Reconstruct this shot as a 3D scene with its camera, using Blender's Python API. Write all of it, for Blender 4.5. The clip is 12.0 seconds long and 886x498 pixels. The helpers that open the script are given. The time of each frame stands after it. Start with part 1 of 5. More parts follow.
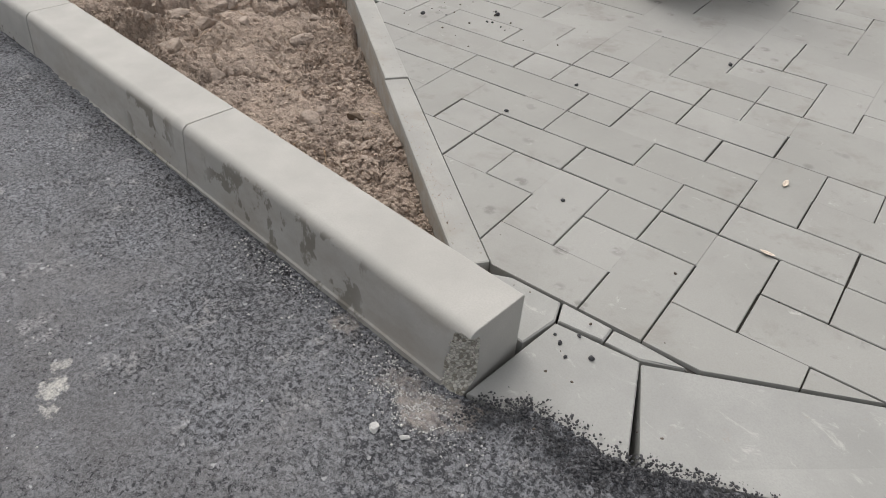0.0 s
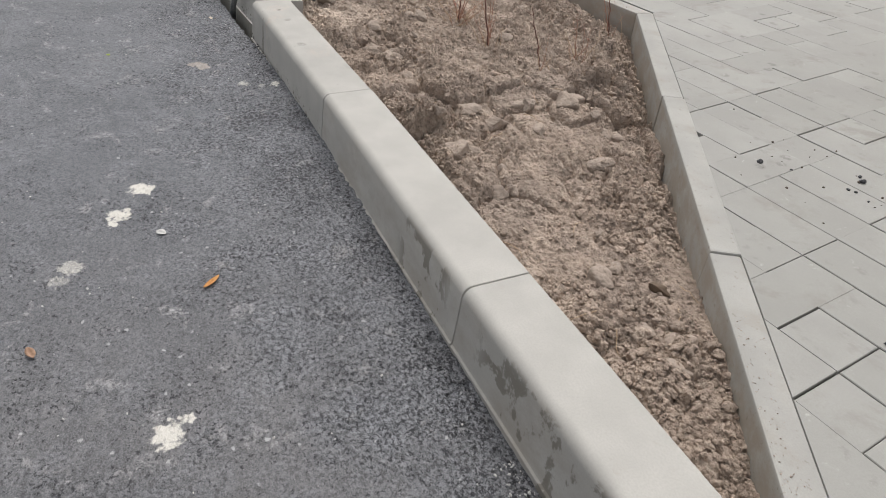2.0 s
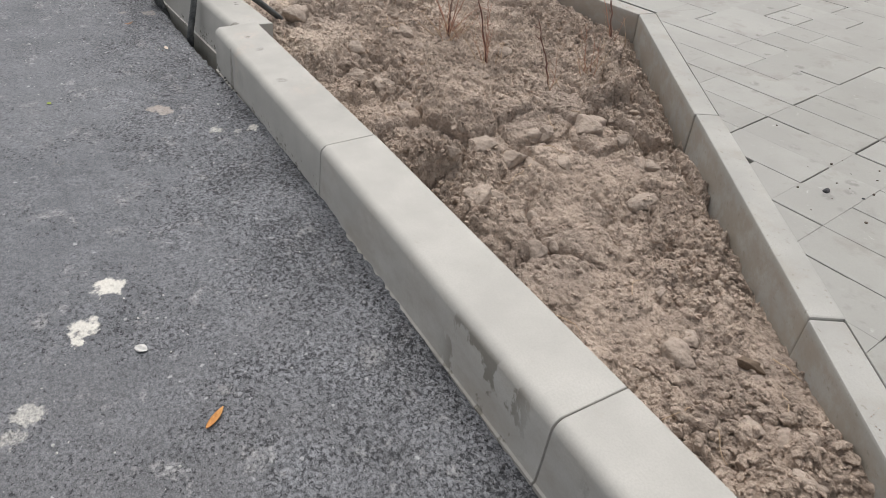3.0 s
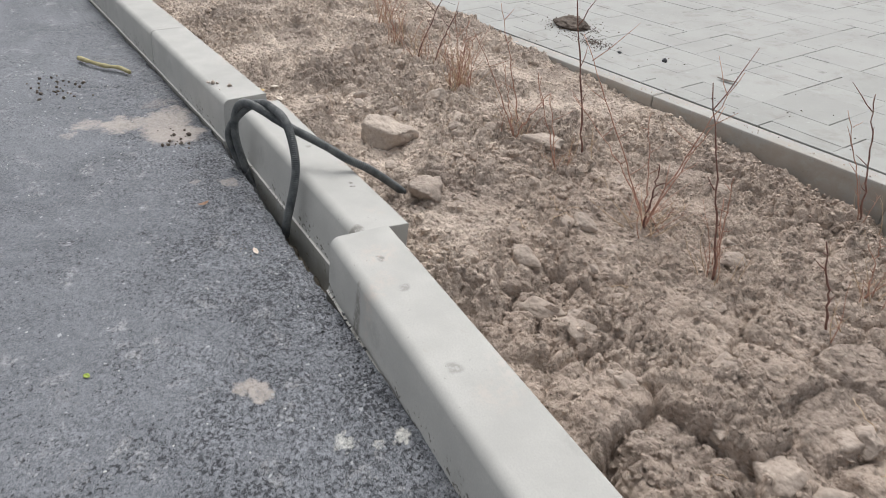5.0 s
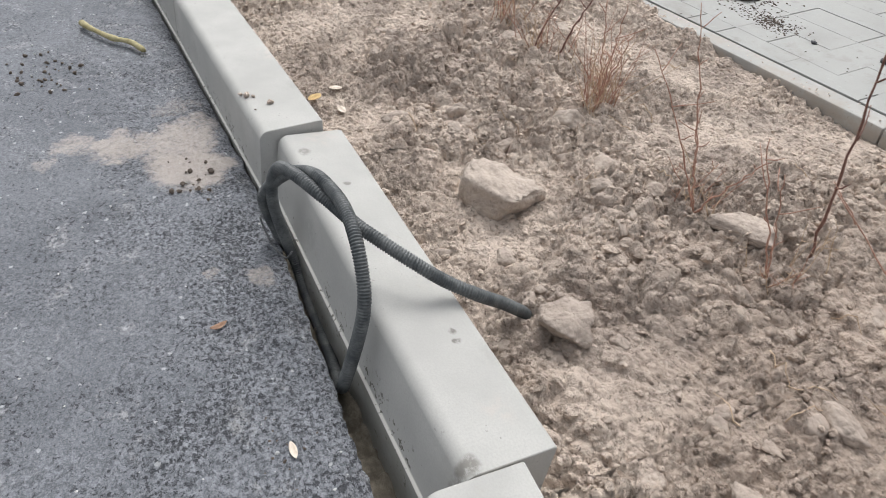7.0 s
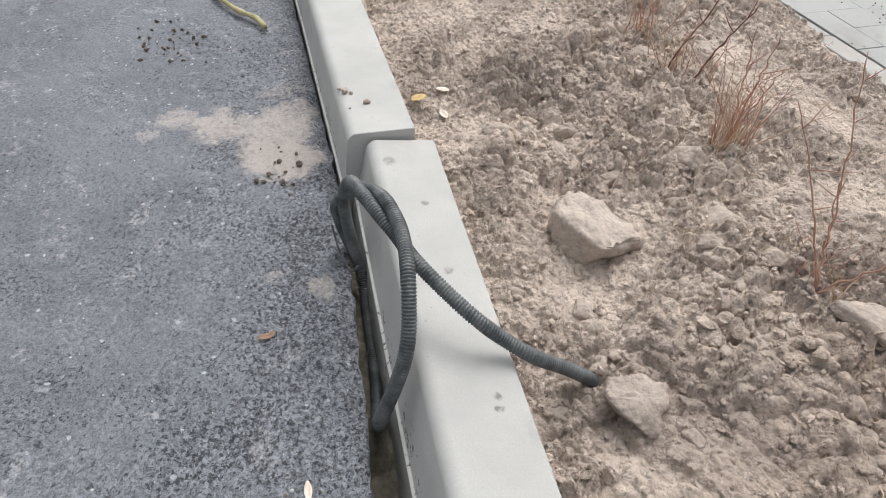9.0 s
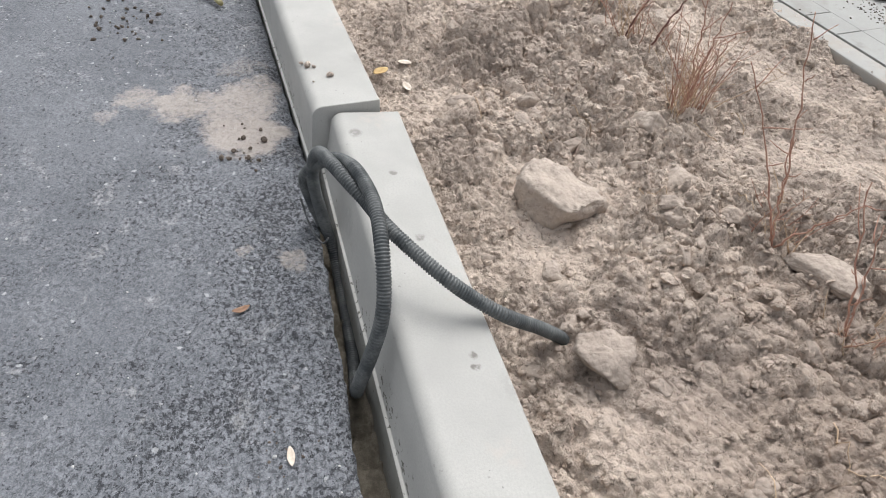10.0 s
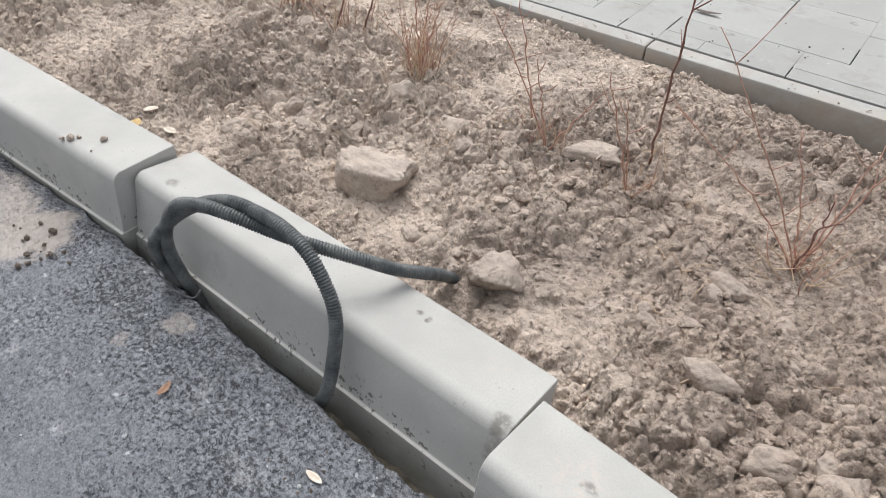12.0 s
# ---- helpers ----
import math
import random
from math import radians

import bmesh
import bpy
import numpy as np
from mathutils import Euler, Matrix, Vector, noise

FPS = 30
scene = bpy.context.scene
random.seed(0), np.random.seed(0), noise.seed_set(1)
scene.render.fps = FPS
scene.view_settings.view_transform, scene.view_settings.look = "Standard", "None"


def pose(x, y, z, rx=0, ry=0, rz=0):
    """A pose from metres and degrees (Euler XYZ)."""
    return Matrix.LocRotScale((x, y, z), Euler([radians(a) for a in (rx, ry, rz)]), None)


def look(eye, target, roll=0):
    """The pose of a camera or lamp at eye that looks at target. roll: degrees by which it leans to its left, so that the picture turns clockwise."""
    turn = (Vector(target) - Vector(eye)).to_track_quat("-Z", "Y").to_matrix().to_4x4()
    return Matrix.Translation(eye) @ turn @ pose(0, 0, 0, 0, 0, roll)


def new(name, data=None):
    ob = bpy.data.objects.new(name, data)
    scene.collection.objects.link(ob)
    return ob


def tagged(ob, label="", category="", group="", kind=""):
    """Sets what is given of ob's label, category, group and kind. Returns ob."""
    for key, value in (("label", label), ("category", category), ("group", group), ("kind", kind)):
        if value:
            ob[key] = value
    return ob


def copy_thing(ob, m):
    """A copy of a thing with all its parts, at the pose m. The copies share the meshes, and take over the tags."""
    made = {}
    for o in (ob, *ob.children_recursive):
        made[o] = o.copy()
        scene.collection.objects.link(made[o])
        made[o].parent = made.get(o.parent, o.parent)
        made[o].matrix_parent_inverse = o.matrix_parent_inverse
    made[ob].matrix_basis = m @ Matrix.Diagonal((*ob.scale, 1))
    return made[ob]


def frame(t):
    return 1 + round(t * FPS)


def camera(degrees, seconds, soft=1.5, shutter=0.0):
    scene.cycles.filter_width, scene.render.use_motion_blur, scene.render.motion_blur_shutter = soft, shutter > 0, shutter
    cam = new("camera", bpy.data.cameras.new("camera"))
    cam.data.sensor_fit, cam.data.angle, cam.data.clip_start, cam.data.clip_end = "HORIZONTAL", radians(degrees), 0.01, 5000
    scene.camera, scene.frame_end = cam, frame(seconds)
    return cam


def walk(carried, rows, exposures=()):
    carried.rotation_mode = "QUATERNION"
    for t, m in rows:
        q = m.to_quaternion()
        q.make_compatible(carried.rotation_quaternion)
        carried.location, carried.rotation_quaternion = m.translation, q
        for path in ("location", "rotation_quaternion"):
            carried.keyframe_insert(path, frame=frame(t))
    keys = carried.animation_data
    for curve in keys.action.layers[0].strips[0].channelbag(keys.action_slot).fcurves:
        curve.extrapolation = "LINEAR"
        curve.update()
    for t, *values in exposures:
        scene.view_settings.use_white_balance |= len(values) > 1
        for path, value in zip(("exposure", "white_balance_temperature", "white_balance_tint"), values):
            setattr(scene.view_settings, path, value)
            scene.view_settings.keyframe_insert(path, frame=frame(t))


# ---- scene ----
cam = camera(66.6, 12.0, soft=0.4, shutter=0.10)
PATH = [
    (0, (0.166, 0.206, 1.064), (-0.847, 1.354, -0.223), 4.0),
    (0.5, (0.13, 0.177, 1.052), (-0.924, 1.288, -0.236), 4.8),
    (1, (-0.016, 0.208, 1.065), (-1.292, 1.149, -0.154), 2.9),
    (1.5, (-0.195, 0.305, 1.065), (-1.602, 1.089, -0.121), 3.7),
    (2, (-0.42, 0.342, 1.042), (-1.845, 1.075, -0.154), 4.8),
    (2.5, (-0.65, 0.333, 1.024), (-2.01, 1.162, -0.186), 3.3),
    (2.7, (-0.725, 0.336, 1.016), (-2.071, 1.171, -0.205), 3.1),
    (4.3, (-1.519, 0.396, 1.022), (-2.973, 1.159, -0.121), 4.1),
    (4.5, (-1.623, 0.395, 1.037), (-3.074, 1.183, -0.091), 3.0),
    (4.7, (-1.746, 0.393, 1.034), (-3.192, 1.206, -0.084), 3.0),
    (5, (-1.956, 0.45, 1.026), (-3.444, 1.226, -0.062), 2.2),
    (5.5, (-2.229, 0.543, 1.049), (-3.735, 1.247, -0.063), 2.8),
    (6, (-2.519, 0.581, 1.004), (-4.014, 1.294, -0.118), 2.0),
    (6.5, (-2.704, 0.604, 0.994), (-4.085, 1.378, -0.228), 2.4),
    (7, (-2.882, 0.676, 0.986), (-4.29, 1.262, -0.308), 3.0),
    (7.5, (-2.973, 0.754, 0.995), (-4.438, 1.124, -0.315), 3.2),
    (9.5, (-3.015, 0.807, 0.998), (-4.467, 1.047, -0.356), 3.2),
    (10, (-2.983, 0.788, 0.991), (-4.381, 1.132, -0.397), 4.1),
    (10.5, (-2.976, 0.683, 0.979), (-4.215, 1.293, -0.468), 5.5),
    (11, (-2.951, 0.51, 0.958), (-3.976, 1.423, -0.497), 6.4),
    (11.5, (-2.974, 0.384, 0.953), (-3.937, 1.406, -0.472), 7.9),
    (12, (-3.041, 0.396, 1.013), (-4.023, 1.531, -0.309), 4.3),
]
walk(cam, [(t, look(eye, target, roll)) for t, eye, target, roll in PATH], [(0.0, 0.12, 6600, 11), (2.5, 0.24, 6600, 11), (4.5, 0.37, 6380, 10), (7.5, 0.52, 6280, 10), (9.5, 0.56, 6280, 10), (12.0, 0.58, 6280, 10)])

# ---------- world and sun: a bright overcast sky ----------
SUN_ELEVATION, SUN_TURN = 58.0, 150.0
world = bpy.data.worlds.new("overcast_sky")
scene.world = world
world.use_nodes = True
wn, wl = world.node_tree.nodes, world.node_tree.links
sky = wn.new("ShaderNodeTexSky")
sky.sky_type, sky.sun_disc = "NISHITA", False
sky.sun_elevation, sky.sun_rotation = radians(SUN_ELEVATION), radians(90 - SUN_TURN)
sky.air_density, sky.dust_density = 1.0, 4.0
grey = wn.new("ShaderNodeHueSaturation")
grey.inputs["Saturation"].default_value = 0.18
wl.new(sky.outputs["Color"], grey.inputs["Color"])
wl.new(grey.outputs["Color"], wn["Background"].inputs["Color"])
wn["Background"].inputs["Strength"].default_value = 0.15
sun_data = bpy.data.lights.new("sun", "SUN")
sun_data.energy, sun_data.angle, sun_data.color = 1.0, radians(40), (1.0, 0.97, 0.93)
sun = new("sun", sun_data)
sun.matrix_world = look((3 * math.cos(radians(SUN_TURN)), 3 * math.sin(radians(SUN_TURN)), 3 * math.tan(radians(SUN_ELEVATION))), (0, 0, 0))


# ---------- material helpers ----------
class Mat:
    """A node material with short ways to wire it."""

    def __init__(self, name, rough=0.9):
        self.m = bpy.data.materials.new(name)
        self.m.use_nodes = True
        self.n, self.l = self.m.node_tree.nodes, self.m.node_tree.links
        self.b = self.n["Principled BSDF"]
        self.b.inputs["Roughness"].default_value = rough
        self.b.inputs["Specular IOR Level"].default_value = 0.3
        self.co = self.n.new("ShaderNodeTexCoord").outputs["Object"]

    def world(self):
        self.co = self.n.new("ShaderNodeNewGeometry").outputs["Position"]
        return self

    def put(self, sock, value):
        if hasattr(value, "links"):
            self.l.new(value, sock)
        elif isinstance(value, tuple) and len(value) == 3 and sock.type == "RGBA":
            sock.default_value = (*value, 1)
        else:
            sock.default_value = value

    def noise(self, scale, detail=3.0, rough=0.55, co=None, dist=0.0):
        k = self.n.new("ShaderNodeTexNoise")
        self.put(k.inputs["Vector"], co or self.co)
        k.inputs["Scale"].default_value, k.inputs["Detail"].default_value = scale, detail
        k.inputs["Roughness"].default_value, k.inputs["Distortion"].default_value = rough, dist
        return k.outputs["Fac"]

    def cells(self, scale, out="Color", feature="F1", co=None):
        k = self.n.new("ShaderNodeTexVoronoi")
        k.feature = feature
        self.put(k.inputs["Vector"], co or self.co)
        k.inputs["Scale"].default_value = scale
        return k.outputs[out]

    def ramp(self, value, lo, hi, a=0.0, b=1.0):
        k = self.n.new("ShaderNodeMapRange")
        k.interpolation_type = "SMOOTHSTEP"
        for i, v in zip(("Value", "From Min", "From Max", "To Min", "To Max"), (value, lo, hi, a, b)):
            self.put(k.inputs[i], v)
        return k.outputs["Result"]

    def math(self, op, a, b=0.5):
        k = self.n.new("ShaderNodeMath")
        k.operation = op
        self.put(k.inputs[0], a), self.put(k.inputs[1], b)
        return k.outputs[0]

    def vec(self, op, a, b=(0, 0, 0)):
        k = self.n.new("ShaderNodeVectorMath")
        k.operation = op
        self.put(k.inputs[0], a), self.put(k.inputs[1], b)
        return k.outputs["Value" if op in ("DISTANCE", "LENGTH", "DOT_PRODUCT") else "Vector"]

    def mix(self, fac, a, b, how="MIX"):
        k = self.n.new("ShaderNodeMix")
        k.data_type, k.blend_type = "RGBA", how
        self.put(k.inputs[0], fac), self.put(k.inputs[6], a), self.put(k.inputs[7], b)
        return k.outputs[2]

    def scaled(self, x, y, z):
        return self.vec("MULTIPLY", self.co, (x, y, z))

    def axis(self, i):
        k = self.n.new("ShaderNodeSeparateXYZ")
        self.put(k.inputs[0], self.co)
        return k.outputs[i]

    def random(self):
        return self.n.new("ShaderNodeObjectInfo").outputs["Random"]

    def island(self):
        return self.n.new("ShaderNodeNewGeometry").outputs["Random Per Island"]

    def colour(self, c):
        self.put(self.b.inputs["Base Color"], c)
        return self

    def bump(self, height, strength=0.4, distance=0.004):
        k = self.n.new("ShaderNodeBump")
        k.inputs["Strength"].default_value, k.inputs["Distance"].default_value = strength, distance
        self.put(k.inputs["Height"], height)
        self.put(self.b.inputs["Normal"], k.outputs["Normal"])
        return self


def spots(m, places, wobble=0.05, scale=14.0):
    """One mask of soft-edged blotches: (x, y, radius, strength) each."""
    k = m.n.new("ShaderNodeTexNoise")
    m.put(k.inputs["Vector"], m.co)
    k.inputs["Scale"].default_value, k.inputs["Detail"].default_value = scale, 5.0
    off = m.vec("MULTIPLY", m.vec("SUBTRACT", k.outputs["Color"], (0.5, 0.5, 0.5)), (wobble * 2, wobble * 2, 0))
    at = m.vec("MULTIPLY", m.vec("ADD", m.co, off), (1, 1, 0))
    total = 0.0
    for x, y, r, s in places:
        one = m.ramp(m.vec("DISTANCE", at, (x, y, 0)), r * 1.15, r * 0.45, 0.0, s)
        total = m.math("MAXIMUM", total, one)
    return total


def concrete(name, base, stains=None, pits=0.0, scuffs=False, holes=False, smears=(), soiled=False, caked=False):
    m = Mat(name, 0.82)
    tone = m.mix(m.ramp(m.noise(5, 4), 0.3, 0.72), tuple(c * 0.88 for c in base), tuple(min(1, c * 1.08) for c in base))
    tone = m.mix(m.ramp(m.noise(260, 2), 0.35, 0.7, 0.0, 0.35), tone, tuple(c * 0.8 for c in base))
    tone = m.mix(m.ramp(m.noise(22, 5, 0.7), 0.62, 0.75, 0.0, 0.30), tone, (0.36, 0.30, 0.24))
    tone = m.mix(m.ramp(m.random(), 0, 1, 0.0, 0.14), tone, tuple(c * 0.7 for c in base))
    if stains:
        x0, x1, amount = stains
        run = m.noise(1.0, 6, 0.62, co=m.scaled(15, 15, 11), dist=0.25)
        where = m.math("MULTIPLY", m.ramp(m.axis(0), x0 - 0.06, x0 + 0.03), m.ramp(m.axis(0), x1 + 0.06, x1 - 0.03))
        low = m.math("MULTIPLY", m.ramp(m.axis(1), -0.150, -0.160), where)
        mask = m.math("MULTIPLY", m.ramp(run, 0.525, 0.585, 0.0, amount), low)
        grime = m.math("MULTIPLY", m.ramp(m.axis(1), -0.145, -0.160), m.ramp(m.noise(1.0, 5, 0.65, co=m.scaled(5, 5, 9)), 0.38, 0.68, 0.0, 0.6))
        tone = m.mix(grime, tone, (0.33, 0.295, 0.25))
        tone = m.mix(mask, tone, (0.150, 0.137, 0.108))
    if scuffs:
        drawn = m.noise(1.0, 5, 0.7, co=m.scaled(13, 30, 13), dist=0.8)
        tone = m.mix(m.ramp(drawn, 0.57, 0.70, 0.0, 0.42), tone, (0.62, 0.61, 0.575))
    if holes:
        smudge = m.math("MULTIPLY", m.ramp(m.cells(5.5, "Distance", co=m.vec("ADD", m.co, (0.07, 0.11, 0.03))), 0.26, 0.10), m.ramp(m.noise(60, 4, 0.7), 0.34, 0.58))
        tone = m.mix(m.math("MULTIPLY", smudge, 0.18), tone, (0.18, 0.17, 0.15))
        rub = m.math("MULTIPLY", m.ramp(m.cells(4.3, "Distance"), 0.34, 0.10), m.ramp(m.noise(45, 5, 0.7), 0.46, 0.60))
        tone = m.mix(m.math("MULTIPLY", rub, 0.45), tone, (0.54, 0.48, 0.43))
        tone = m.mix(m.math("MULTIPLY", m.ramp(m.noise(75, 2), 0.70, 0.74, 0.0, 0.6), m.ramp(m.noise(5, 3), 0.45, 0.6)), tone, (0.16, 0.155, 0.14))
        tone = m.mix(m.math("MULTIPLY", m.ramp(m.axis(2), -0.1525, -0.1515), m.ramp(m.axis(2), -0.1465, -0.1485, 0.0, 0.7)), tone, (0.68, 0.66, 0.60))
        band = m.math("MULTIPLY", m.ramp(m.axis(2), -0.225, -0.205), m.ramp(m.axis(2), -0.085, -0.125))
        tone = m.mix(m.math("MULTIPLY", m.ramp(m.noise(85, 3, 0.6), 0.58, 0.63, 0.0, 0.85), m.math("MULTIPLY", band, m.ramp(m.noise(16, 3), 0.47, 0.54))), tone, (0.10, 0.095, 0.075))
        tone = m.mix(m.math("MULTIPLY", m.ramp(m.axis(2), -0.150, -0.156), m.ramp(m.noise(14, 4), 0.3, 0.6, 0.15, 0.6)), tone, (0.25, 0.245, 0.20))
    if soiled:
        tone = m.mix(m.ramp(m.noise(7, 6, 0.7, dist=0.3), 0.48, 0.70, 0.0, 0.45), tone, (0.33, 0.305, 0.26))
        tone = m.mix(m.math("MULTIPLY", m.ramp(m.axis(2), -0.006, -0.030), m.ramp(m.noise(13, 5, 0.7), 0.36, 0.62, 0.1, 0.7)), tone, (0.31, 0.27, 0.215))
        tone = m.mix(m.ramp(m.noise(55, 4, 0.7), 0.60, 0.68, 0.0, 0.5), tone, (0.22, 0.20, 0.165))
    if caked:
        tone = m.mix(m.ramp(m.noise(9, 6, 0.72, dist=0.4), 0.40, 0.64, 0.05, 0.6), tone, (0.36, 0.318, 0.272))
    if smears:
        dirt = spots(m, [p[:4] for p in smears if p[4]], 0.012, 40)
        tone = m.mix(m.math("MULTIPLY", dirt, m.ramp(m.noise(70, 4, 0.7), 0.30, 0.55)), tone, (0.17, 0.16, 0.14))
        rubbed = spots(m, [p[:4] for p in smears if not p[4]], 0.03, 30)
        tone = m.mix(m.math("MULTIPLY", rubbed, m.ramp(m.noise(55, 5, 0.7), 0.40, 0.62, 0.0, 0.6)), tone, (0.52, 0.445, 0.385))
    if pits:
        tone = m.mix(m.ramp(m.cells(60, "Distance"), 0.10, 0.05, 0.0, pits), tone, (0.12, 0.11, 0.1))
    m.colour(tone)
    h = m.math("ADD", m.math("MULTIPLY", m.noise(420, 2), 0.35), m.noise(40, 4))
    return m.bump(h, 0.25, 0.002).m


KERB_GREY = (0.475, 0.464, 0.432)
WORN_GREY = (0.448, 0.438, 0.408)
kerb_mat = concrete("kerb_concrete", WORN_GREY, holes=True)
kerb_smeared = concrete("kerb_concrete_with_smears", WORN_GREY, holes=True, smears=[(-0.878, -0.076, 0.05, 0.8, 0), (-0.871, -0.10, 0.03, 0.6, 0), (-0.779, -0.10, 0.035, 0.7, 0), (-0.744, -0.138, 0.035, 0.7, 0),
                        (-0.86, -0.08, 0.014, 0.7, 1), (-0.800, -0.172, 0.020, 0.75, 1), (-0.727, -0.077, 0.016, 0.5, 1), (-0.45, -0.10, 0.02, 0.5, 1), (-0.35, -0.06, 0.05, 0.5, 0)])
kerb_smudged = concrete("kerb_concrete_with_smudges", WORN_GREY, holes=True, smears=[(-0.018, -0.143, 0.022, 0.8, 1), (-0.242, -0.047, 0.009, 0.9, 1), (-0.268, -0.044, 0.007, 0.9, 1), (-0.09, -0.05, 0.03, 0.4, 0), (-0.55, -0.06, 0.012, 0.7, 1),
                        (-0.90, -0.12, 0.018, 0.6, 1), (-0.75, -0.07, 0.010, 0.7, 1), (-0.96, -0.06, 0.05, 0.5, 0)])
kerb_stained = concrete("kerb_concrete_with_damp_marks", KERB_GREY, (-0.88, -0.30, 0.68))
kerb_joint_stained = concrete("kerb_concrete_marked_at_end", KERB_GREY, (-0.30, -0.08, 0.7))
border_mat = concrete("edging_concrete", (0.405, 0.40, 0.375), soiled=True)
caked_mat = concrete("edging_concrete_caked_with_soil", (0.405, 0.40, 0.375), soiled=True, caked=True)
slab_mat = concrete("slab_concrete", (0.385, 0.385, 0.365), pits=0.12, scuffs=True)


def paver_material():
    m = Mat("grey_paver_concrete", 0.8)
    pick = m.random()
    tone = m.mix(pick, (0.335, 0.333, 0.31), (0.385, 0.382, 0.358))
    m.world()
    tone = m.mix(m.ramp(m.noise(3.2, 5), 0.38, 0.7, 0.0, 0.5), tone, (0.285, 0.281, 0.262))
    tone = m.mix(m.ramp(m.noise(17, 5, 0.7), 0.58, 0.74, 0.0, 0.55), tone, (0.235, 0.228, 0.208))
    tone = m.mix(m.ramp(m.noise(30, 4, 0.7, dist=0.8), 0.63, 0.76, 0.0, 0.6), tone, (0.56, 0.55, 0.52))
    tone = m.mix(m.ramp(m.noise(5.5, 6, 0.68, dist=0.3), 0.54, 0.70, 0.0, 0.5), tone, (0.245, 0.228, 0.200))
    damp = m.math("MULTIPLY", m.ramp(m.cells(8.5, "Distance"), 0.20, 0.10), m.ramp(m.noise(45, 4, 0.7), 0.40, 0.55))
    tone = m.mix(m.math("MULTIPLY", damp, m.ramp(m.noise(2.3, 3), 0.45, 0.60, 0.0, 0.75)), tone, (0.19, 0.185, 0.17))
    tone = m.mix(m.ramp(m.noise(330, 2), 0.35, 0.7, 0.0, 0.28), tone, (0.27, 0.265, 0.25))
    m.colour(tone)
    return m.bump(m.math("ADD", m.math("MULTIPLY", m.noise(500, 2), 0.4), m.noise(60, 3)), 0.22, 0.0015).m


paver_mat = paver_material()


